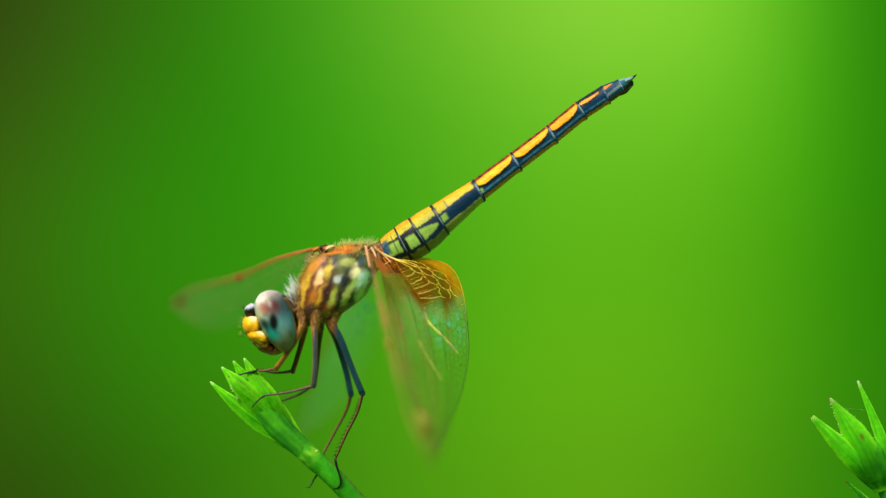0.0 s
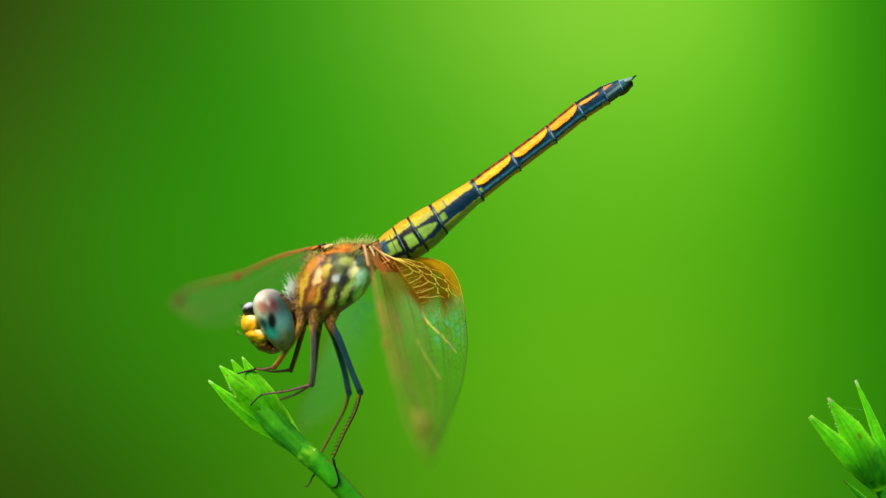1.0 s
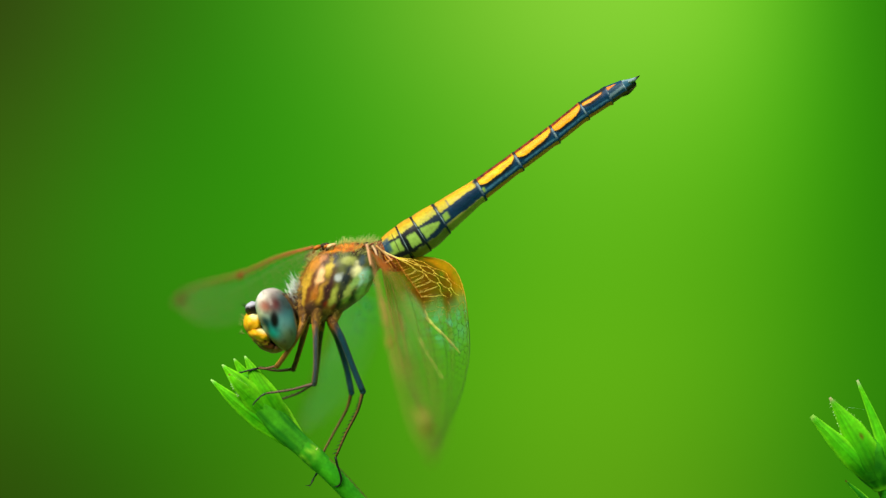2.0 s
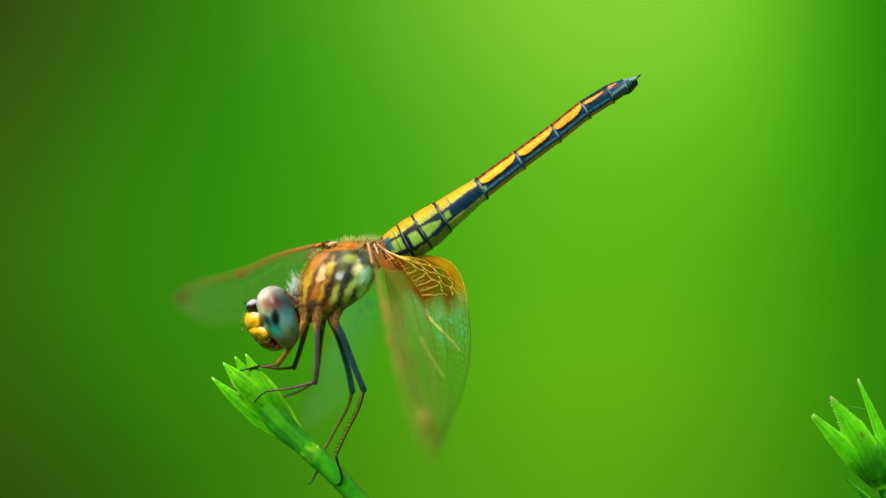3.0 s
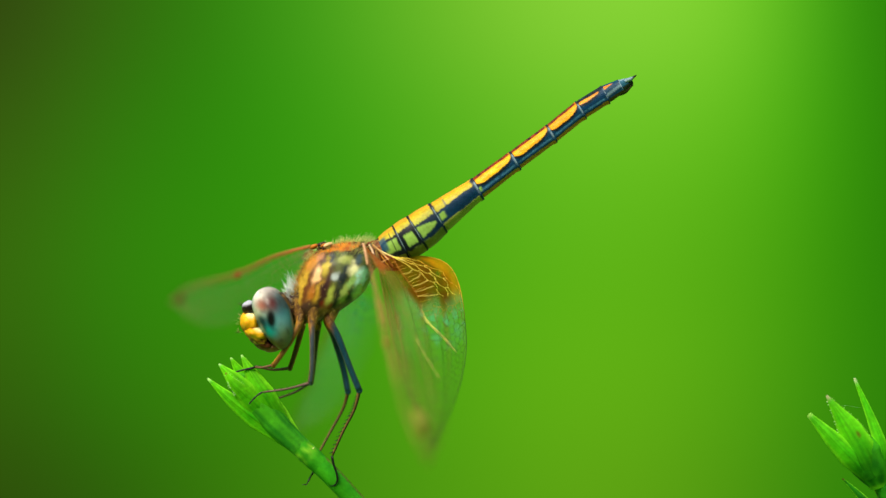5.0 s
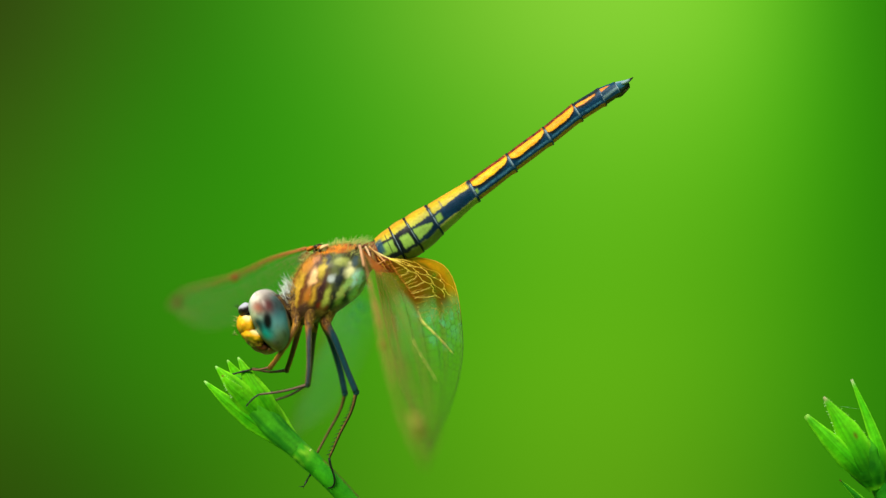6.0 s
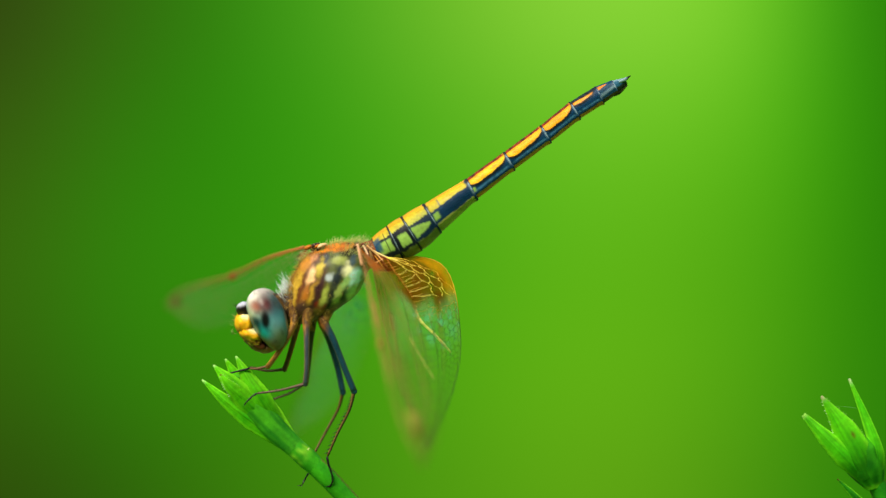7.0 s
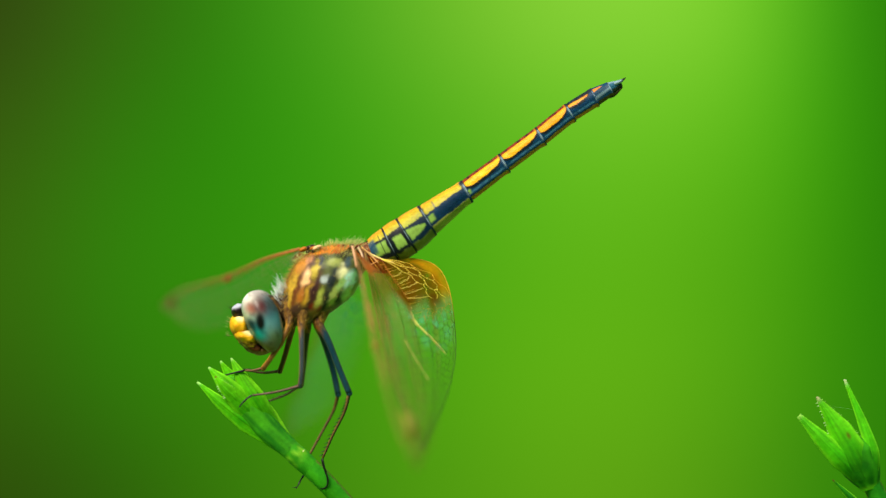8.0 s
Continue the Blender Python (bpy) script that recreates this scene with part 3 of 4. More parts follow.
for i in range(170):
    a = random.uniform(0, 2 * math.pi)
    b = random.gauss(0, 0.8)
    root = V((-15.55, 0, -6.49)) + V(-0.85 * math.cos(a) * math.cos(b) - 0.05, 1.3 * math.sin(b), 1.15 * math.sin(a) * math.cos(b))
    if root.x > -15.4 or root.z < -7.1:
        continue
    d = (root - V((-15.36, 0, -6.39))).normalized() + V(random.gauss(0, 0.3), random.gauss(0, 0.3), random.gauss(0, 0.3))
    spike(bm, root, root + d.normalized() * random.uniform(0.25, 0.55), 0.013, rgb((0x4A3818, 0xE8D890)[i % 2]), 3)
part("face_hairs", bm, M_HAIR, head)

# -- legs --


for top, low, r in (((-11.24, -1.2, -4.34), (-11.44, -1.7, -6.61), 0.62), ((-10.12, -1.6, -4.42), (-10.35, -1.9, -6.87), 0.66), ((-8.59, -1.2, -4.34), (-8.95, -1.3, -6.53), 0.66),
                    ((-11.28, 1, -4.49), (-11.22, 0, -6.76), 0.60), ((-10.09, 1.2, -4.58), (-10.05, 1.2, -6.90), 0.72), ((-8.70, 1.2, -4.40), (-9.16, 1, -6.61), 0.60)):
    bm = fresh()
    mid = (V(top) + V(low)) / 2 + V(0, 0.1, 0)
    tube(bm, (top, mid, low), (r, r * 0.95, r * 0.72, r * 0.45, r * 0.34), 20,
         lambda s, w: mixed(mixed(rgb(0x76502A), rgb(0x452A1E), 0.5 + 0.9 * wob(math.cos(w), math.sin(w) + r * 9, s * 2.5, 1.6)), rgb(0xA87C30), 0.7 * ramp01(-0.15, 0.45, wob(math.cos(w) * 1.3 + r * 40, math.sin(w) * 1.3, s * 3.5, 1.5))), 1, 22)
    part("coxa", bm, M_THORAX, thorax)


def leg(femur, tibia, tarsus, r, tones, spines=0, edge=0.3):
    """Thigh, shin and foot; r: thigh's half thickness; tones: three pairs of colours; edge: rim light painted along the
    thigh.
    """
    bm = fresh()
    hip = V(femur[0]) + V(0, -0.3 * V(femur[0]).y, 1.2)
    tube(bm, (hip, *femur), (r * 1.6, r * 1.5, r * 1.1, r * 0.95, r * 0.9, r * 0.95), 14, lambda s, w: mixed(mixed(rgb(0x3A2618), rgb(tones[0][0]), ramp01(0.12, 0.28, s) * ramp01(-0.3, 0.3, wob(math.cos(w) * 2, math.sin(w) * 2, s * 9, 1.5))), mixed(rgb(tones[0][1]), rgb(tones[0][0]), edge * ramp01(0.55, 0.95, abs(math.sin(w)))), ramp01(0.25, 0.45, s + 0.05 * math.sin(w))), 1, 24)
    knee = V(femur[-1])
    blob(bm, knee, (r * 0.95, 0, 0), (0, r * 0.95, 0), (0, 0, r * 1.05), rgb(tones[0][1]), 14, 10)
    top = part("leg", bm, M_LEG, dragonfly)
    bm = fresh()
    tube(bm, (knee, *tibia[1:]), (r * 0.62, r * 0.46, r * 0.42, r * 0.36), 10, lambda s, w: mixed(rgb(tones[1][0]), rgb(tones[1][1]), ramp01(-0.6, 0.8, -math.sin(w))), 1, 18)
    shin = part("shin", bm, M_LEG, top)
    bm = fresh()
    tube(bm, tarsus, (r * 0.36, r * 0.38, r * 0.26, r * 0.34, r * 0.22, r * 0.3, r * 0.08), 8, rgb(tones[2]), 1, 14)
    part("foot", bm, M_LEG, top)
    if spines:
        bm = fresh()
        line = spline(tibia, spines + 2)
        for i in range(1, spines + 1):
            d = (line[i + 1] - line[i - 1]).normalized()
            outw = d.cross(V(0, 1, 0))
            for sg, yy in ((-1, -0.4), (-1, 0.5), (1, 0.8)):
                tip = line[i] + (outw * sg * 0.75 + d * 0.75 + V(0, yy, 0)).normalized() * (0.5 if sg < 0 else 0.25) * (1.0 if spines > 10 else 0.6)
                spike(bm, line[i], tip, 0.045 if spines > 10 else 0.03, DARK, 5)
        part("spines", bm, M_LEG, top, "black bristles")


leg(((-11.31, -1.6, -5.97), (-11.84, -1.9, -7.24), (-12.76, -1.8, -8.70), (-13.46, -1.5, -9.63)), ((-13.46, -1.5, -9.72), (-14.35, -1.2, -9.83), (-14.97, -0.9, -9.84)), ((-15.01, -0.9, -9.84), (-16.21, -0.8, -10.12), (-17.05, -0.7, -10.40), (-17.58, -0.4, -10.60)),
    0.23, ((0xC08A2C, 0x6E4A20), (0x4A3228, 0x74543A), 0x101010), 5, 0.8)
leg(((-11.19, -0.5, -6.19), (-11.51, 0.1, -7.59), (-12.00, 0.6, -9.18), (-12.29, 0.8, -9.98)), ((-12.33, 0.8, -10.12), (-13.68, 0.9, -10.12), (-15.11, 0.9, -9.85)), ((-15.16, 0.9, -9.85), (-15.71, 0.8, -10.03), (-16.43, 0.6, -10.29), (-16.60, 0.4, -10.65)),
    0.23, ((0xB07828, 0x4A3420), (0x4A3228, 0x74543A), 0x101010), 5, 0.8)
leg(((-10.36, -1.8, -6.10), (-10.30, -2.2, -7.68), (-10.31, -2.2, -9.73), (-10.43, -2, -11.01)), ((-10.50, -2, -11.15), (-12.38, -1.9, -11.52), (-14.31, -1.7, -11.80)), ((-14.36, -1.7, -11.80), (-14.77, -1.7, -12.08), (-15.23, -1.6, -12.54), (-15.43, -1.4, -12.83)),
    0.225, ((0xB07C30, 0x38424A), (0x3E2E30, 0x664A3E), 0x2E2E2A), 6, 0.45)
leg(((-10.00, 1.2, -6.20), (-10.21, 1.6, -7.84), (-10.41, 1.9, -9.81), (-10.60, 1.9, -11.11)), ((-10.69, 1.9, -11.29), (-11.80, 1.8, -11.94), (-13.22, 1.5, -12.47)), ((-13.26, 1.5, -12.47), (-13.70, 1.2, -12.55), (-14.05, 0.9, -12.71), (-14.31, 0.6, -12.88)),
    0.22, ((0x6A4A1C, 0x3A3630), (0x3A2A28, 0x5E4234), 0x2A2A2A), 5)
leg(((-8.96, -1.2, -6.08), (-8.27, -1.3, -7.35), (-7.32, -1, -9.79), (-6.55, -0.8, -11.68)), ((-6.50, -0.8, -11.82), (-6.96, -0.8, -13.24), (-7.88, -0.8, -15.07), (-8.70, -0.9, -16.94)), ((-8.74, -0.9, -16.98), (-8.60, -0.95, -17.62), (-8.33, -0.95, -18.44), (-8.29, -0.9, -19.00), (-8.52, -0.7, -19.38), (-8.90, -0.5, -19.45)),
    0.275, ((0x9A5A18, 0x143C4C), (0x1E160E, 0x70582A), 0x141414), 16, 0.1)
leg(((-9.20, 1, -6.15), (-8.72, 1.5, -7.47), (-7.98, 1.7, -9.93), (-7.56, 1.6, -11.92)), ((-7.52, 1.6, -12.02), (-7.95, 1.9, -13.29), (-8.91, 1.6, -15.08), (-9.91, 1.2, -16.94)), ((-9.95, 1.2, -17.04), (-10.19, 1.2, -18.24), (-10.52, 0.6, -18.78), (-10.82, 0.2, -19.39)),
    0.275, ((0x9A5A18, 0x143C4C), (0x2E2012, 0x70562C), 0x141414), 0, 0.1)
bm = fresh()
for a, b in (((-10.82, 0.2, -19.39), (-11.23, 0.1, -19.42)), ((-10.78, 0.2, -19.29), (-10.90, -0.1, -19.54))):
    spike(bm, a, b, 0.05, DARK, 5)
part("claw", bm, M_LEG, dragonfly)

# -- wings, each turning about its hinge --
WING_AT = {}


def wing(name, lead, trail, alpha, film, base, base_to, vein_code, base_vein, cells, label, vein_r=0.03, stain=0x9A8030, stain_a=0.2, spot_code=0xC8A428, rim=1.9, mark=True, amber=False, mark_at=0.81, streak=0.0, gleam=False, node_code=0x8A7A2C, root_stain=0, mark_b=0.05, lead_code=None):
    """A wing between its leading and trailing edge: film, veins and the dark cell near the tip.
    base, base_to: colour of the root field and how far along the span it reaches."""
    na, nb = 64, 28
    lead, trail = spline(lead, na + 1), spline(trail, na + 1)

    def at(a, b):
        f = min(1.0, max(0.0, a)) * na
        j = min(int(f), na - 1)
        t = f - j
        p = lead[j] * (1 - t) + lead[j + 1] * t
        q = trail[j] * (1 - t) + trail[j + 1] * t
        x = p + (q - p) * b
        ripple = 0.09 * math.sin(b * 22) * (1 - b) + 0.35 * math.sin(math.pi * b) * math.sin(math.pi * a)
        return x + V(0, -ripple, 0)
    bm = fresh()
    lay = bm.verts.layers.float_color["tint"]
    g = []
    for i in range(na + 1):
        row = []
        for j in range(nb + 1):
            a, b = i / na, j / nb
            v = bm.verts.new(at(a, b))
            reach = base_to * ((0.85 if amber else 0.25) + (0.30 if amber else 0.9) * ramp01(0.25, 0.55, b))
            k = 1 - ramp01(reach - 0.05, reach + 0.05, a + 0.04 * wob(a * 4, b * 4, 1, 1.5))
            near = 1 - ramp01(0.0, 0.30, b + 0.1 * wob(a * 8, b * 3, 5, 1.2))
            pleat = streak * ramp01(0.0, 0.4, wob(b * 13, a * 2.2, 7, 1.0)) * ramp01(0.05, 0.2, a) * (1 - (0.6 if amber else 0.0) * ramp01(0.35, 0.7, a))
            edge = stain_a * near * ramp01(0.05, 0.25, a) + pleat
            near = max(near, min(1.0, 4 * pleat))
            if streak and not amber:
                near *= 1 - ramp01(0.86, 0.96, a)
            root, more = rgb(base), 0.0
            if amber:
                # dark honey in the inner cells, orange along the hind edge, red-brown at the hinge; painted teal glints
                # past it
                root = mixed(rgb(0x7A520A), rgb(0xE08E0C), ramp01(0.80, 0.95, b + 0.12 * wob(a * 9, b * 6, 2, 1.3)))
                root = mixed(root, rgb(0x7A2C0A), ramp01(0.45, 0.28, b) * 0.85)
                more = 0.36 * (1 - k) * ramp01(0.62, 0.42, a) * ramp01(0.3, 0.5, b) * ramp01(-0.1, 0.3, wob(a * 22, b * 9, 4, 1.4))
            if gleam:
                # a blue-green glint painted on some cells
                more = 0.45 * math.exp(-((a - 0.28) / 0.09) ** 2 - ((b - 0.68) / 0.22) ** 2) * ramp01(-0.6, 0.3, wob(a * 24, b * 8, 4, 1.2))
            if streak and not amber:
                edge += 0.3 * ramp01(0.80, 0.94, a)
            own = mixed(rgb(film), rgb(0x4E7A1A), 0.85 * ramp01(0.3, 0.65, a)) if streak else rgb(film)
            c = mixed(mixed(mixed(own, mixed(rgb(root_stain), rgb(stain), ramp01(0.25, 0.6, a)) if root_stain else rgb(stain), near), rgb(0x74D8A4), min(1.0, more * 3)), root, k)
            fade = 1 - 0.8 * ramp01(0.45, 1.0, b) if gleam else 1.0
            v[lay] = (*c, min(0.95, (fade * alpha * (1.3 - (1.0 if amber else 0.6) * a) + edge + more) * (1 - k) + (0.92 if not amber else 0.55 + 0.37 * ramp01(0.25, 0.45, b) - 0.30 * ramp01(0.88, 1.0, b) * ramp01(0.12, 0.25, a)) * k))
            row.append(v)
        g.append(row)
    for r0, r1 in zip(g, g[1:]):
        for j in range(nb):
            bm.faces.new((r0[j], r1[j], r1[j + 1], r0[j + 1]))
    bmesh.ops.remove_doubles(bm, verts=bm.verts, dist=1e-5)
    top = part(name, bm, M_FILM, dragonfly, label, lead[0])
    WING_AT[top] = Matrix.Translation(top.location)

    bm = fresh()

    def tone(a, b):
        reach = base_to * (0.3 + 0.9 * ramp01(0.25, 0.5, b))
        return mixed(rgb(base_vein), rgb(vein_code), ramp01(reach * 0.85, reach * 1.15, a))

    def line(ab, r):
        tube(bm, [at(*p) for p in ab], (r, r), 5, lambda s, w: tone(*ab[min(len(ab) - 1, int(s * (len(ab) - 1) + 0.5))]))

    def long_vein(name, ab, r, code=None):
        own = fresh()
        tube(own, [at(*p) for p in ab], (r, r * 0.8), 6, lambda s, w: mixed(rgb(code), tone(1, 0), ramp01(0.4, 0.8, s)) if code else tone(*ab[min(len(ab) - 1, int(s * (len(ab) - 1) + 0.5))]))
        part(name, own, M_VEIN, top)
    steps = [i / 30 for i in range(31)]
    long_vein("leading_edge", [(a, 0.0) for a in steps], vein_r * rim, lead_code)
    long_vein("long_vein", [(a, 0.05) for a in steps[:17]], vein_r * 1.2, lead_code)
    long_vein("long_vein", [(a, 0.11 - 0.03 * a) for a in steps], vein_r * 1.5, lead_code)
    long_vein("trailing_edge", [(a, 1.0) for a in steps], vein_r * (1.7 if amber else 0.8))
    veins = ((0.24, 0.30), (0.36, 0.48), (0.48, 0.68))
    for b0, b1 in veins:
        long_vein("long_vein", [(a, b0 + (b1 - b0) * a + 0.05 * math.sin(3 * a)) for a in steps[12 if amber and b0 > 0.3 else 1:]], vein_r * 1.2)
    edges = [lambda a: 0.0, lambda a: 0.11 - 0.03 * a] + [lambda a, p=p: p[0] + (p[1] - p[0]) * a + 0.05 * math.sin(3 * a) for p in veins]
    for e, (f0, f1) in enumerate(zip(edges, edges[1:])):
        n = int(cells * (1.2 if e == 0 else 0.9))
        for i in range(int(0.55 * n) if amber and e < 2 else 1, n):
            a = (i + random.uniform(-0.25, 0.25)) / n
            line([(a, f0(a)), (min(1, a + 0.006), f1(a))], vein_r * 0.75)
    # honeycomb of the hind field
    n = cells
    step = 1.0 / n
    lowest = edges[-1]
    width = (trail[na // 3] - lead[na // 3]).length
    span = sum((lead[i + 1] - lead[i]).length for i in range(na))
    bh = step * span / width
    rows_n = int(0.8 / (bh * 0.87)) + 2
    for i in range(-1, n + 1):
        for j in range(rows_n):
            ca = (i + 0.5 * (j % 2)) * step
            cb = 1.0 - j * bh * 0.87
            pts = [(ca + 0.58 * step * math.sin(radians(60 * h)), cb + 0.58 * bh * math.cos(radians(60 * h))) for h in range(4)]
            pts = [(a + 0.42 * step * wob(a * 40, b * 20, 3, 1.7), b + 0.42 * bh * wob(a * 40, b * 20, 9, 1.7)) for a, b in pts]
            for p, q in zip(pts, pts[1:]):
                m0, m1 = lowest(p[0]), lowest(q[0])
                if not all(0.02 < a < 0.98 for a in (p[0], q[0])) or max(p[1], q[1]) > 1.0 or p[1] < m0 or q[1] < m1 or (amber and p[0] < base_to * 1.12 and p[1] > 0.3):
                    continue
                line([p, q], vein_r * 0.7)
    part("venation", bm, M_VEIN, top, "fine net of cross veins")
    if not mark:
        return top
    bm = fresh()
    lay = bm.verts.layers.float_color["tint"]
    vs = []
    for off in (-0.05, 0.05):
        vs.append([bm.verts.new(at(a, b) + V(0, off, 0)) for a, b in ((mark_at, mark_b), (mark_at + 0.12, mark_b), (mark_at + 0.105, mark_b + 0.37), (mark_at + 0.01, mark_b + 0.29))])
    bm.faces.new(vs[0])
    bm.faces.new(vs[1][::-1])
    for j in range(4):
        bm.faces.new((vs[0][j], vs[1][j], vs[1][(j + 1) % 4], vs[0][(j + 1) % 4]))
    for v in bm.verts:
        v[lay] = (*rgb(spot_code), 1)
    part("wing_mark", bm, M_CUTICLE, top, "ochre cell near the wing tip")
    bm = fresh()
    blob(bm, at(0.5, 0.05), (0.25, 0, -0.15), (0, 0.06, 0), (0.15, 0, 0.35), rgb(node_code), 16, 10)
    part("wing_node", bm, M_CUTICLE, top)
    return top


def root_veins(parent):
    """Raised pale veins that fan out through the amber field, with rungs and small cells between."""
    bm = fresh()
    top = spline(((-3.93, -1.3, -0.82), (-2.60, -1.3, -1.00), (-1.10, -1.3, -1.55), (0.41, -1.2, -2.47), (1.51, -1.2, -3.88)), 41)
    low = spline(((-3.93, -1.3, -0.82), (-3.37, -2.1, -1.77), (-2.59, -2.3, -2.82), (-2.09, -2.3, -3.54), (-1.68, -2.2, -4.23)), 41)

    def p(t, f):
        j = min(40, max(0, int(round(t * 40))))
        q = top[j] * (1 - f) + low[j] * f
        return q + V(0, -0.25 * math.sin(math.pi * f), 0)

    def line(tf, r0, r1, code):
        tube(bm, [p(*q) for q in tf], (r0, r1), 6, rgb(code))
    pale, gold = 0xFFDC50, 0xE8A828
    # long veins: outer edge of the field, its inner edge, and the two that carry the cells
    for f, t0, t1, r, code in ((-0.04, 0.0, 0.34, 0.026, pale), (0.11, 0.0, 0.34, 0.028, pale), (0.26, 0.0, 0.34, 0.028, pale), (0.42, 0.0, 0.34, 0.030, pale), (1.0, 0.0, 1.0, 0.026, 0xC07020)):
        line([(t0 + (t1 - t0) * i / 10, f) for i in range(11)], r, r * 0.8, code)
    # six-sided cells between them
    cols = (-0.04, 0.11, 0.26, 0.42)
    steps = [0.34 + 0.068 * i for i in range(11)]

    def knot(c, i):
        zig = 0.038 * (1 if (i // 2 + c) % 2 else -1)
        return (steps[i] + 0.012 * wob(c * 3.1, i * 1.7, 2, 1.0), cols[c] + zig + 0.014 * wob(c * 2.3, i * 2.1, 7, 1.0))
    for c in range(len(cols)):
        for i in range(len(steps) - 1):
            r = 0.023 - 0.0007 * i
            line([knot(c, i), knot(c, i + 1)], r, r, pale if c else gold)
            if c + 1 < len(cols) and i % 2 == 0 and (i // 2 + c) % 2:
                line([knot(c, i), knot(c + 1, i)], 0.020, 0.020, pale)
    # rungs to the inner edge
    for t in (0.36, 0.50, 0.63, 0.77, 0.91):
        line([(t + 0.03 * q + 0.02 * math.sin(3 * q), 1.0 - 0.55 * q) for q in (0, 0.25, 0.5, 0.75, 1)], 0.018, 0.026, 0xF8D860)
    part("root_vein", bm, M_VEIN, parent, "pale yellow root veins")


far_fore = wing("forewing", ((-10.74, 2, 0.05), (-13.89, 4, -0.80), (-17.32, 8, -2.22), (-22.32, 15, -3.63), (-24.27, 18, -5.00)), ((-10.32, 2, -0.70), (-12.47, 5, -3.02), (-16.19, 10, -5.87), (-20.83, 15, -6.91), (-24.27, 18, -5.00)),
     0.065, 0xC0E0C8, 0xB86018, 0.08, 0x9A7050, 0xB8683C, 24, "clear far-side forewing spread forward", 0.022, 0x8A6A48, 0.12, 0x5A2A1C, 4.2, node_code=0x8A4420, lead_code=0xB4683A)
wing("hindwing", ((-6.70, 2, -0.42), (-9.31, 8, -5.71), (-11.27, 13, -10.78), (-12.82, 18, -15.09), (-13.20, 20, -17.02)), ((-6.23, 2, -0.98), (-5.26, 4, -4.65), (-5.71, 8, -8.59), (-8.65, 15, -13.87), (-13.20, 20, -17.02)),
     0.12, 0xB8F4DC, 0xD88A10, 0.12, 0x8A9A40, 0xD8A020, 20, "clear far-side hindwing hanging behind the legs", 0.014, mark=False, gleam=True)
near_hind = wing("hindwing", ((-5.29, -1.5, -0.27), (-4.24, -3.4, -5.37), (-2.75, -6.5, -11.05), (-0.52, -10, -15.71)), ((-4.40, -0.6, -0.50), (0.68, 0, -1.52), (2.06, -0.8, -6.82), (1.53, -4, -11.21), (-0.52, -10, -15.71)),
     0.19, 0x8CDC98, 0xC87E00, 0.335, 0x2C4810, 0xD8A030, 36, "near hindwing with an amber base, hanging down", 0.021, 0xA07848, 0.26, rim=2.0, mark=False, amber=True, streak=0.26, lead_code=0x7E6430)
root_veins(near_hind)
bm = fresh()
# vein made thick and bright for the glint on the wing's fold
tube(bm, ((-1.64, -2.1, -4.50), (-1.45, -2.3, -5.32), (-1.09, -2.4, -5.99), (0.18, -2.2, -7.23), (1.32, -1.9, -8.51)), (0.05, 0.17, 0.05, 0.16, 0.10, 0.13, 0.15, 0.09, 0.13, 0.09, 0.12, 0.08, 0.05), 6, rgb(0xFFE874), 1, 24)
part("loop_vein_glint", bm, M_VEIN, near_hind, "golden vein with its glint put into shape and colour")
bm = fresh()
# pale beads stand in for a row of glints along a fold
tube(bm, ((-1.98, -4.4, -7.14), (-1.21, -4.8, -8.56), (-0.72, -5, -9.35), (-0.04, -5.2, -10.46)), (0.01, 0.06, 0.012, 0.05, 0.012, 0.065, 0.012, 0.05, 0.012, 0.05, 0.01), 6, rgb(0xCCC468), 1, 34)
part("fold_glint", bm, M_VEIN, near_hind)
bm = fresh()
blob(bm, (-4.62, -0.92, -1.15), (1.45, 0, -0.55), (0, 0.35, 0), (0.25, 0, 0.66), lambda u: mixed(mixed(rgb(0x8A3C12), rgb(0x4A2010), 0.5 + 1.2 * wob(u.x * 2, u.y, u.z, 2.5)), rgb(0xC87020), ramp01(0.3, 0.6, wob(u.x + 4, u.y, u.z, 4.0))), 32, 20,
     lambda u: 1 + 0.15 * wob(u.x, u.y, u.z, 2.4))
part("wing_root", bm, M_CUTICLE, thorax, "reddish brown wing root")
# pale struts of the wing roots
for pts, r, code in ((((-6.24, -2, 0.23), (-6.05, -2.6, -0.55), (-5.85, -3.6, -1.45)), 0.11, 0xC89870), (((-5.79, -1.6, 0.14), (-5.47, -1.8, -0.50), (-5.32, -2.2, -1.32)), 0.09, 0xE8C098),
                     (((-5.52, -1.4, 0.14), (-4.66, -1.3, -0.64), (-3.83, -1.5, -1.60)), 0.09, 0xE0A868), (((-5.12, -1.2, -0.23), (-4.21, -1.1, -0.69), (-2.93, -1, -1.14)), 0.08, 0xF0DC90),
                     (((-5.32, -2, -1.32), (-4.74, -1.7, -1.23), (-4.20, -1.3, -0.96)), 0.06, 0xD89858)):
    bm = fresh()
    tube(bm, pts, (r, r * 0.9, r * 0.6), 8, rgb(code), 1, 14)
    part("wing_strut", bm, M_VEIN, thorax)
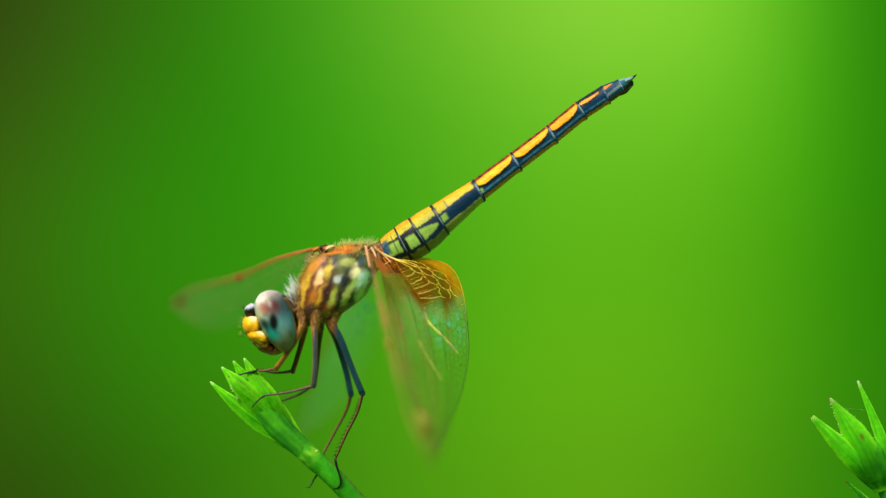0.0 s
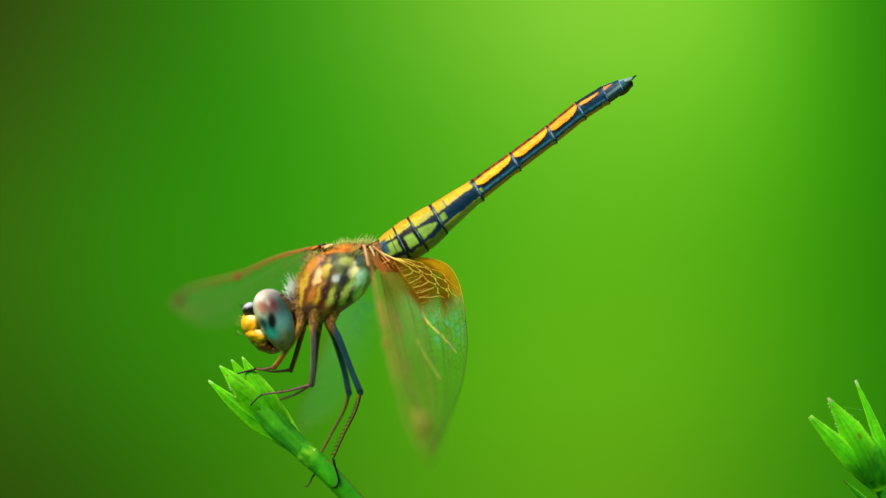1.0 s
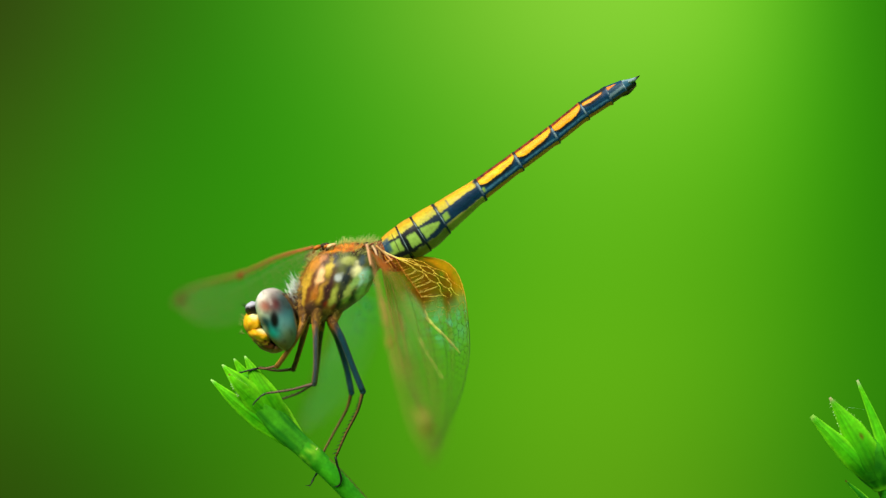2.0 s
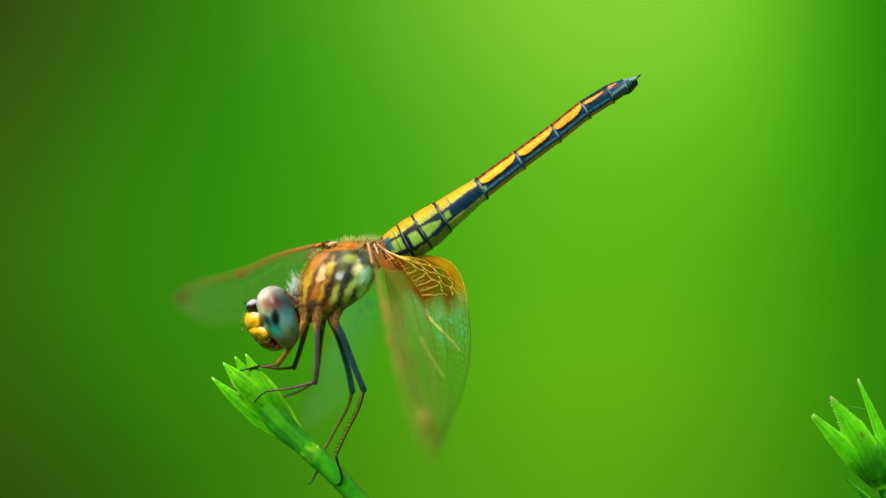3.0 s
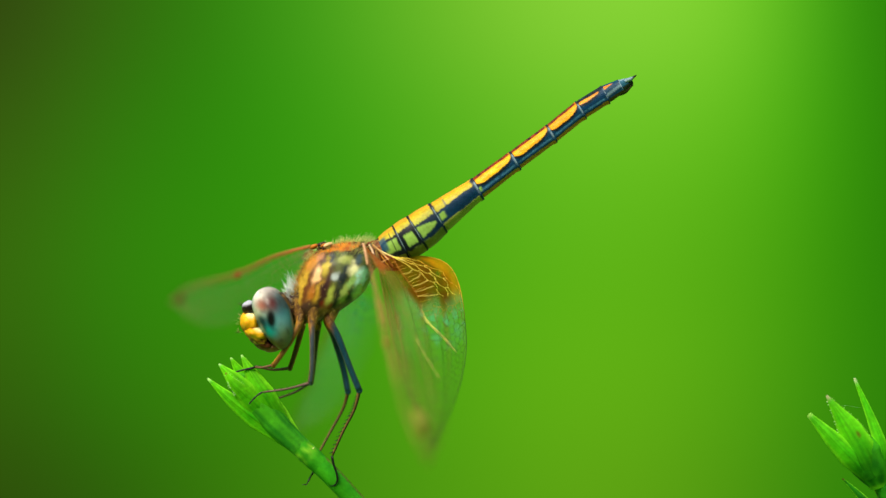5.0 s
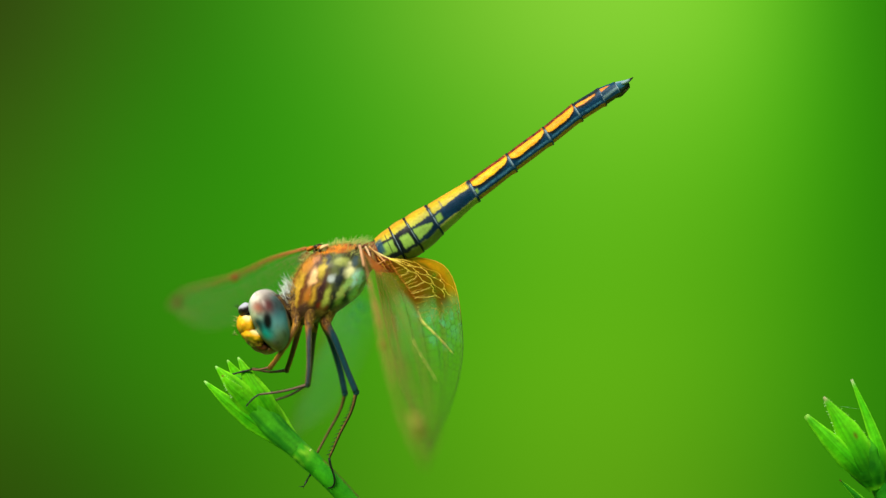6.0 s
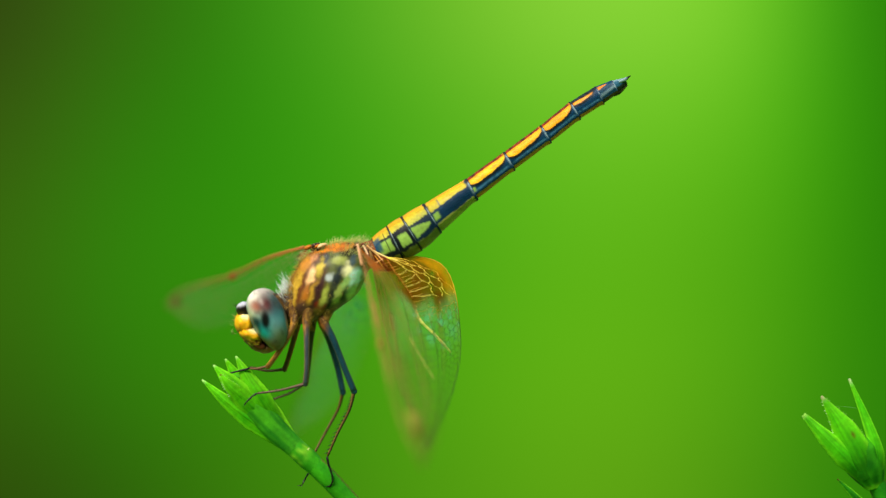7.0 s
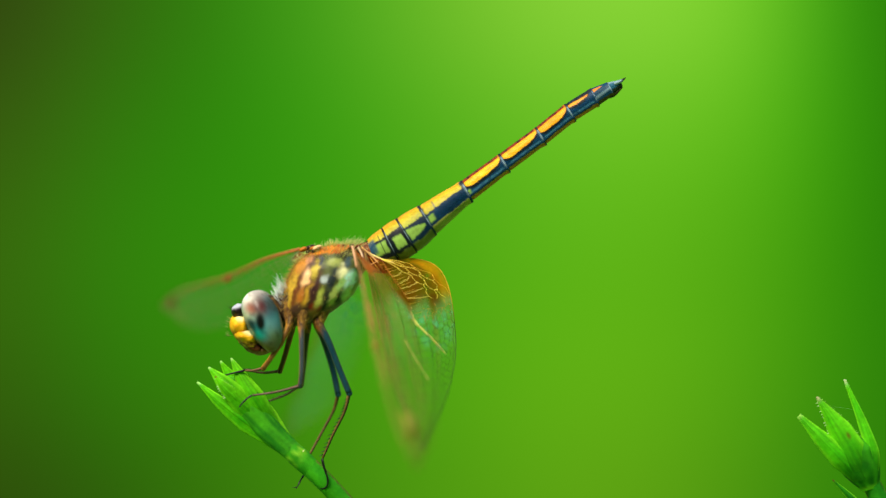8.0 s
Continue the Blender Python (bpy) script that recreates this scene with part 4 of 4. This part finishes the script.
near_fore = wing("forewing", ((-6.10, -2.00, 0.05), (-5.16, -7.94, -3.48), (-4.34, -11.24, -7.22), (-2.70, -15.86, -12.49), (-0.83, -19.16, -15.95)), ((-5.64, -2.00, -0.41), (-3.06, -6.62, -2.84), (-0.60, -10.58, -7.77), (0.59, -15.20, -12.76), (-0.83, -19.16, -15.95)),
     0.09, 0x6A7A1C, 0xA85A20, 0.15, 0x5E5418, 0x8A6A30, 24, "clear near-side forewing hanging down and forward", 0.013, 0x9C8040, 0.46, 0x7C8028, 1.2, mark_at=0.72, streak=0.40, root_stain=0xC88258, mark_b=0.22, lead_code=0x94703E)

# ---- plants ----
GREEN, BRIGHT, LEAFY, DEEP, TIP = rgb(0x3CB80A), rgb(0x84EC14), rgb(0x6CD412), rgb(0x10600A), rgb(0xC8F498)


def bract(pts, widths, parent, tones=(GREEN, BRIGHT), fold=0.35, tip=TIP, teeth=0, turn=0.0, thick=0.10, root_shade=0.45, shade_to=0.5, stain_at=None):
    """A pointed small leaf with a midrib: pts along it from the root, widths in mm spread along it."""
    bm = fresh()
    lay = bm.verts.layers.float_color["tint"]
    n, m = 44, 20
    line = spline(pts, n)
    rows = []
    for side in (1, -1):
        rows.append([])
        for i, p in enumerate(line):
            s = i / (n - 1)
            d = (line[min(i + 1, n - 1)] - line[max(i - 1, 0)]).normalized()
            face = V(math.sin(radians(turn)), -math.cos(radians(turn)), 0.0)
            face = (face - d * face.dot(d)).normalized()
            a = d.cross(face)
            w = lerps(widths, s) / 2
            row = []
            for j in range(m + 1):
                b = 2 * j / m - 1
                lens = math.sqrt(max(0.0, 1 - b * b))
                rib = math.exp(-(b / 0.14) ** 2)
                p2 = p + a * (w * b) + face * (side * thick * (0.35 + lens + 0.5 * rib) * min(1, w * 2) - fold * w * b * b)
                v = bm.verts.new(p2)
                c = mixed(tones[0], tones[1], 0.2 + 0.35 * s + 0.4 * abs(b) ** 3 + 0.35 * wob(p2.x, p2.y, p2.z, 0.9) + 0.25 * wob(b * 6, s, 3, 2))
                c = mixed(c, mixed(c, DEEP, 0.35), ramp01(0.1, 0.5, wob(b * 9, s * 1.5, len(pts) + widths[1], 1.3)))
                # shade at the root painted in as deeper green
                c = mixed(mixed(c, DEEP, root_shade), c, ramp01(0.12 * shade_to, shade_to, s + 0.1 * wob(b * 5, s, 1, 2) + 0.12 * shade_to * abs(b)))
                # light glowing through the edges painted as brighter green
                c = mixed(c, rgb(0x8CE824), 0.6 * ramp01(0.6, 0.95, abs(b)) * ramp01(-0.1, 0.3, s))
                if stain_at and side == 1:
                    c = mixed(c, rgb(0x6A4A14), 0.85 * math.exp(-(((s - stain_at[0]) / 0.035) ** 2 + ((b - stain_at[1]) / 0.15) ** 2) ** 1.5))
                v[lay] = (*mixed(c, tip, ramp01(0.94, 1.0, s)), 1)
                row.append(v)
            rows[-1].append(row)
    f, k = rows
    for i in range(n - 1):
        for j in range(m):
            bm.faces.new((f[i][j], f[i][j + 1], f[i + 1][j + 1], f[i + 1][j]))
            bm.faces.new((k[i][j + 1], k[i][j], k[i + 1][j], k[i + 1][j + 1]))
        bm.faces.new((k[i][0], f[i][0], f[i + 1][0], k[i + 1][0]))
        bm.faces.new((f[i][m], k[i][m], k[i + 1][m], f[i + 1][m]))
    bmesh.ops.remove_doubles(bm, verts=bm.verts, dist=1e-4)
    bmesh.ops.recalc_face_normals(bm, faces=bm.faces)
    for sd in range(2 if teeth else 0):
        for q in range(teeth):
            i = int(round((0.5 + 0.48 * (q + 0.5) / teeth) * (n - 1)))
            p = line[i]
            d = (line[min(i + 1, n - 1)] - line[max(i - 1, 0)]).normalized()
            a = d.cross(V(0, -1, 0)).normalized() * (1 if sd else -1)
            w = lerps(widths, i / (n - 1)) / 2
            root = p + a * (w * 0.96)
            k2 = random.uniform(0.35, 1.2) * (1.15 if sd == 0 else 0.9)
            spike(bm, root, root + (a + d * 0.4 + V(0, random.uniform(-0.3, 0.3), 0)) * 0.13 * k2, 0.038 * k2, rgb(0xD0F4A8) if sd == 0 else rgb(0xB0EC70), 5)
    return part("bract", bm, M_LEAF, parent)


def stalk_tint(lo, hi):
    return lambda s, w: mixed(mixed(lo, hi, 0.45 + 0.3 * math.sin(3 * w) + 0.5 * wob(math.cos(w), math.sin(w), s * 30, 1.2)), rgb(0x6A4A24), 0.8 * ramp01(0.95, 0.99, abs(math.sin(w + 0.1)) + 0.02 * wob(s * 40, w, 2, 1.0)))


perch = thing("flower_stem", (-3.86, 0, -24.33), "fresh green flower stem with a closed leafy bud, the insect's perch", "plant stem", "flower stems")
bm = fresh()
tube(bm, (V((-3.86, 0, -24.33)) + V(150, 60, -480), V((-3.86, 0, -24.33)) + V(120, 45, -240), V((-3.86, 0, -24.33)) + V(70, 20, -90), V((-3.86, 0, -24.33)) + V(22, 5, -22), (-3.88, 0.8, -24.44)), (1.1, 1.05, 1.0, 0.85, 0.76), 20, stalk_tint(rgb(0x28880E), rgb(0x3EA414)), 1, 60, False)
tube(bm, ((-3.83, 0.8, -24.49), (-5.53, 0.5, -22.32), (-7.23, 0.3, -20.41), (-8.74, 0, -18.77), (-9.94, 0, -17.62), (-10.99, 0, -16.65)), (0.76, 0.76, 0.77, 0.80, 0.80, 0.80), 20, stalk_tint(rgb(0x28880E), rgb(0x3EA414)), 1, 40, False)
part("stem", bm, M_STALK, perch)
bm = fresh()
tube(bm, ((-11.41, 0, -16.28), (-10.86, 0, -16.79), (-10.30, 0, -17.30), (-9.66, 0, -17.89)), (0.78, 0.86, 0.86, 0.79), 28,
     lambda s, w: mixed(mixed(rgb(0x28880E), rgb(0x3EA414), 0.45 + 0.3 * math.sin(3 * w)), rgb(0x80C428), ramp01(0.75, 0.3, s) * ramp01(0.0, 0.2, s) * (0.35 + 1.1 * wob(math.cos(w) * 1.5, math.sin(w) * 1.5, s * 3, 1.3))), 1, 24, False)
spike(bm, (-10.46, -0.5, -16.61), (-10.18, -0.6, -16.28), 0.09, rgb(0xE8F0A0), 5)
part("stem_node", bm, M_STALK, perch, "swollen light green node")
bm = fresh()
tube(bm, ((-10.49, 0, -17.07), (-11.68, 0, -16.05), (-13.29, 0, -14.54), (-14.90, 0, -12.74), (-16.19, 0, -11.18), (-16.74, 0, -10.44)), (0.80, 0.85, 1.02, 1.26, 1.0, 0.3), 40,
     lambda s, w: mixed(mixed(rgb(0x58B020), rgb(0x2A881A), ramp01(0.02, 0.25, s)), rgb(0x60CC1C), -0.05 + 0.75 * s + 0.12 * math.sin(11 * w) + 0.2 * math.sin(4 * w + 1) + 0.3 * wob(math.cos(w) * 2, math.sin(w) * 2, s * 8, 1.2)), 0.60, 30)
part("bud_sheath", bm, M_LEAF, perch)
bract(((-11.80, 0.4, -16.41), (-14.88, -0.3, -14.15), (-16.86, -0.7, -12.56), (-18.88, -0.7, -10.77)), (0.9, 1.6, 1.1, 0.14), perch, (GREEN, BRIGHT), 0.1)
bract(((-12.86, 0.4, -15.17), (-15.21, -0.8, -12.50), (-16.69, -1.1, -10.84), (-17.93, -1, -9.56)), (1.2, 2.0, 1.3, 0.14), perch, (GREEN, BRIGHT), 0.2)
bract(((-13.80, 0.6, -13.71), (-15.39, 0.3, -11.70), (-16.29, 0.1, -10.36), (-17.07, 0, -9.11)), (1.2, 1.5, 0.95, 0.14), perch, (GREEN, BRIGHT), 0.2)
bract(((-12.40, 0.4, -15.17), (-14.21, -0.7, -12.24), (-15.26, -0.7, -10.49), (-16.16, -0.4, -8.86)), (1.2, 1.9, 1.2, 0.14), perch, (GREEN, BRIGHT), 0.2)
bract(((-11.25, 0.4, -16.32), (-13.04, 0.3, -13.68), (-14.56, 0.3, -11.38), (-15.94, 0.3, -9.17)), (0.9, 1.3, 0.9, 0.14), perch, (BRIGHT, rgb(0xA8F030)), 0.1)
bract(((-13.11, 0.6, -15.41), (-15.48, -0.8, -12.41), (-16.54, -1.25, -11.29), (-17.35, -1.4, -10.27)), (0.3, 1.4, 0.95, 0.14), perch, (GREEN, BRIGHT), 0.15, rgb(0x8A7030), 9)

other = thing("flower_stem", (37.54, 0, -22.72), "fresh green bud with spreading toothed bracts on a stem", "plant stem", "flower stems")
bm = fresh()
tube(bm, (V((37.54, 0, -22.72)) + V(120, 60, -480), V((37.54, 0, -22.72)) + V(95, 45, -240), V((37.54, 0, -22.72)) + V(50, 20, -90), V((37.54, 0, -22.72)) + V(12, 5, -18), (37.64, 0.5, -22.79)), (1.1, 1.05, 1.0, 0.85, 0.8), 20, stalk_tint(rgb(0x28880E), rgb(0x3EA414)), 1, 60, False)
# stem end in darker green, the shade under the bud put into its colour
tube(bm, ((37.68, 0.5, -22.83), (37.15, 0.4, -21.61), (36.57, 0.3, -20.40), (35.94, 0.1, -19.17)), (0.8, 0.8, 0.8, 0.75), 20, stalk_tint(rgb(0x1C7A10), rgb(0x2E9014)), 1, 24, False)
part("stem", bm, M_STALK, other)


def cup_tint(s, w):
    # darker green than the bracts, for the shade at the bud's base
    c = mixed(rgb(0x1C740C), rgb(0x40A414), 0.35 + 0.25 * math.sin(9 * w) + 0.7 * wob(math.cos(w) * 2, math.sin(w) * 2, s * 5, 1.2))
    return mixed(rgb(0x6CC81C), c, ramp01(0.02, 0.2, s))


bm = fresh()
tube(bm, ((35.83, 0, -19.64), (35.60, 0, -18.91), (35.13, -0.1, -17.88), (34.57, -0.1, -16.78), (34.18, 0, -15.96)), (0.7, 1.12, 1.6, 1.8, 1.5), 48, cup_tint, 0.85, 36)
part("bud_sheath", bm, M_LEAF, other, "closed green cup below the bracts")
bract(((34.74, -0.7, -18.74), (33.20, -1.6, -17.10), (31.62, -1.75, -15.45), (29.83, -1.3, -13.57)), (0.9, 1.75, 1.35, 0.42), other, (GREEN, LEAFY), 0.3, rgb(0xA4DC60), root_shade=0.65, shade_to=0.55)
bract(((35.18, -1, -18.71), (34.34, -1.6, -16.92), (33.09, -1.7, -14.72), (31.29, -1.3, -12.06)), (1.6, 2.6, 2.05, 0.18), other, (GREEN, LEAFY), 0.45, rgb(0xC8C090), 14, root_shade=0.8, shade_to=0.75, stain_at=(0.58, 0.33))
bract(((35.93, -0.7, -18.56), (35.85, -1.1, -16.69), (35.08, -0.8, -14.15), (33.71, -0.3, -10.70)), (0.9, 1.2, 0.82, 0.2), other, (GREEN, LEAFY), 0.3, rgb(0xC8D8A0), root_shade=0.8, shade_to=0.6)
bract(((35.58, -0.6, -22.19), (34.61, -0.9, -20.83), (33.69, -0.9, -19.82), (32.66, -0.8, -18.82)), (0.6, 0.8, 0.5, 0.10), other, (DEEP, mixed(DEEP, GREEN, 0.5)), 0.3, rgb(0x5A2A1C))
bm = fresh()
tube(bm, ((32.61, -1.3, -12.84), (33.31, -1, -12.95), (34.30, -0.6, -13.11)), (0.004, 0.004, 0.004), 4, rgb(0xC8E8C0), 1, 10)
part("silk_thread", bm, M_HAIR, other, "hair-thin pale silk thread")


# ---- movement: both stems sway, the insect with its perch, its abdomen nods ----
def motions():
    # seconds, shift in mm (right, up) and lean in degrees of stem and insect, nod of the abdomen, shift of the other stem
    sway = (
        (0.0, 0.000, -0.000, 0.000, 0.000, 0.000, -0.000),
        (0.2, 0.073, 0.076, 0.121, 0.193, 0.030, -0.014),
        (0.3, -0.111, -0.028, 0.012, 0.130, -0.160, -0.047),
        (0.5, -0.329, -0.107, 0.071, 0.024, -0.348, -0.115),
        (0.8, -0.482, -0.155, 0.089, 0.173, -0.508, -0.123),
        (1.0, -0.164, 0.087, 0.140, 0.233, -0.190, 0.044),
        (1.2, 0.082, 0.135, 0.104, 0.367, 0.051, 0.067),
        (1.5, -0.058, -0.082, 0.140, 0.204, -0.048, -0.066),
        (1.7, 0.021, 0.161, 0.170, 0.484, -0.056, 0.051),
        (2.8, 0.046, 0.110, 0.234, 0.238, 0.019, 0.078),
        (3.0, 0.081, 0.294, 0.368, 0.347, 0.004, 0.150),
        (3.2, -0.288, 0.215, 0.239, 0.408, -0.327, 0.175),
        (3.5, -0.546, 0.154, 0.123, 0.390, -0.612, 0.145),
        (3.8, -0.443, 0.189, 0.240, 0.406, -0.451, 0.141),
        (4.0, -0.158, 0.197, 0.126, 0.361, -0.190, 0.154),
        (4.2, 0.056, 0.258, 0.330, 0.286, 0.012, 0.162),
        (4.5, -0.071, 0.241, 0.186, 0.425, -0.132, 0.163),
        (4.7, -0.274, 0.250, 0.234, 0.356, -0.298, 0.242),
        (5.8, -0.212, 0.076, 0.342, 0.354, -0.203, 0.086),
        (6.0, -0.492, 0.064, 0.046, 0.748, -0.511, 0.114),
        (6.2, -0.759, -0.035, -0.008, 0.524, -0.831, 0.063),
        (6.5, -0.923, 0.009, -0.030, 0.692, -0.946, 0.110),
        (6.8, -0.957, -0.031, -0.041, 0.601, -0.933, 0.135),
        (7.0, -0.658, 0.156, 0.013, 0.657, -0.708, 0.181),
        (7.2, -0.504, 0.088, 0.068, 0.576, -0.570, 0.091),
        (7.5, -0.869, 0.004, 0.072, 0.656, -0.906, 0.075),
        (7.8, -1.015, 0.076, 0.205, 0.622, -1.059, 0.096),
        (8.0, -1.050, -0.000, -0.018, 0.724, -1.079, 0.110),
    )
    for ob in (dragonfly, perch):
        o = HUB + ORIGIN[dragonfly] * MM
        own = HUB + ORIGIN[ob] * MM
        rows = []
        for t, dx, dz, lean, nod, bx, bz in sway:
            m = pose(o.x + dx * MM, o.y, o.z + dz * MM, 0, lean, 0) @ Matrix.Translation(own - o)
            rows.append((t, m))
        walk(ob, rows)
    a = (ORIGIN[abdomen] - ORIGIN[dragonfly]) * MM
    walk(abdomen, [(t, pose(a.x, a.y, a.z, 0, nod, 0)) for t, dx, dz, lean, nod, bx, bz in sway])
    # the forewings sink a little towards the end
    droop = ((0.0, 0.0), (1.7, 0.0), (3.0, 0.1), (4.5, 0.35), (5.8, 0.9), (6.5, 1.0), (8.0, 1.0))
    walk(near_fore, [(t, WING_AT[near_fore] @ pose(0, 0, 0, 0.9 * f, 0, 0)) for t, f in droop])
    walk(far_fore, [(t, WING_AT[far_fore] @ pose(0, 0, 0, 0, -0.5 * f, -0.6 * f)) for t, f in droop])
    b = HUB + ORIGIN[other] * MM
    walk(other, [(t, pose(b.x + bx * MM, b.y, b.z + bz * MM)) for t, dx, dz, lean, nod, bx, bz in sway])


motions()
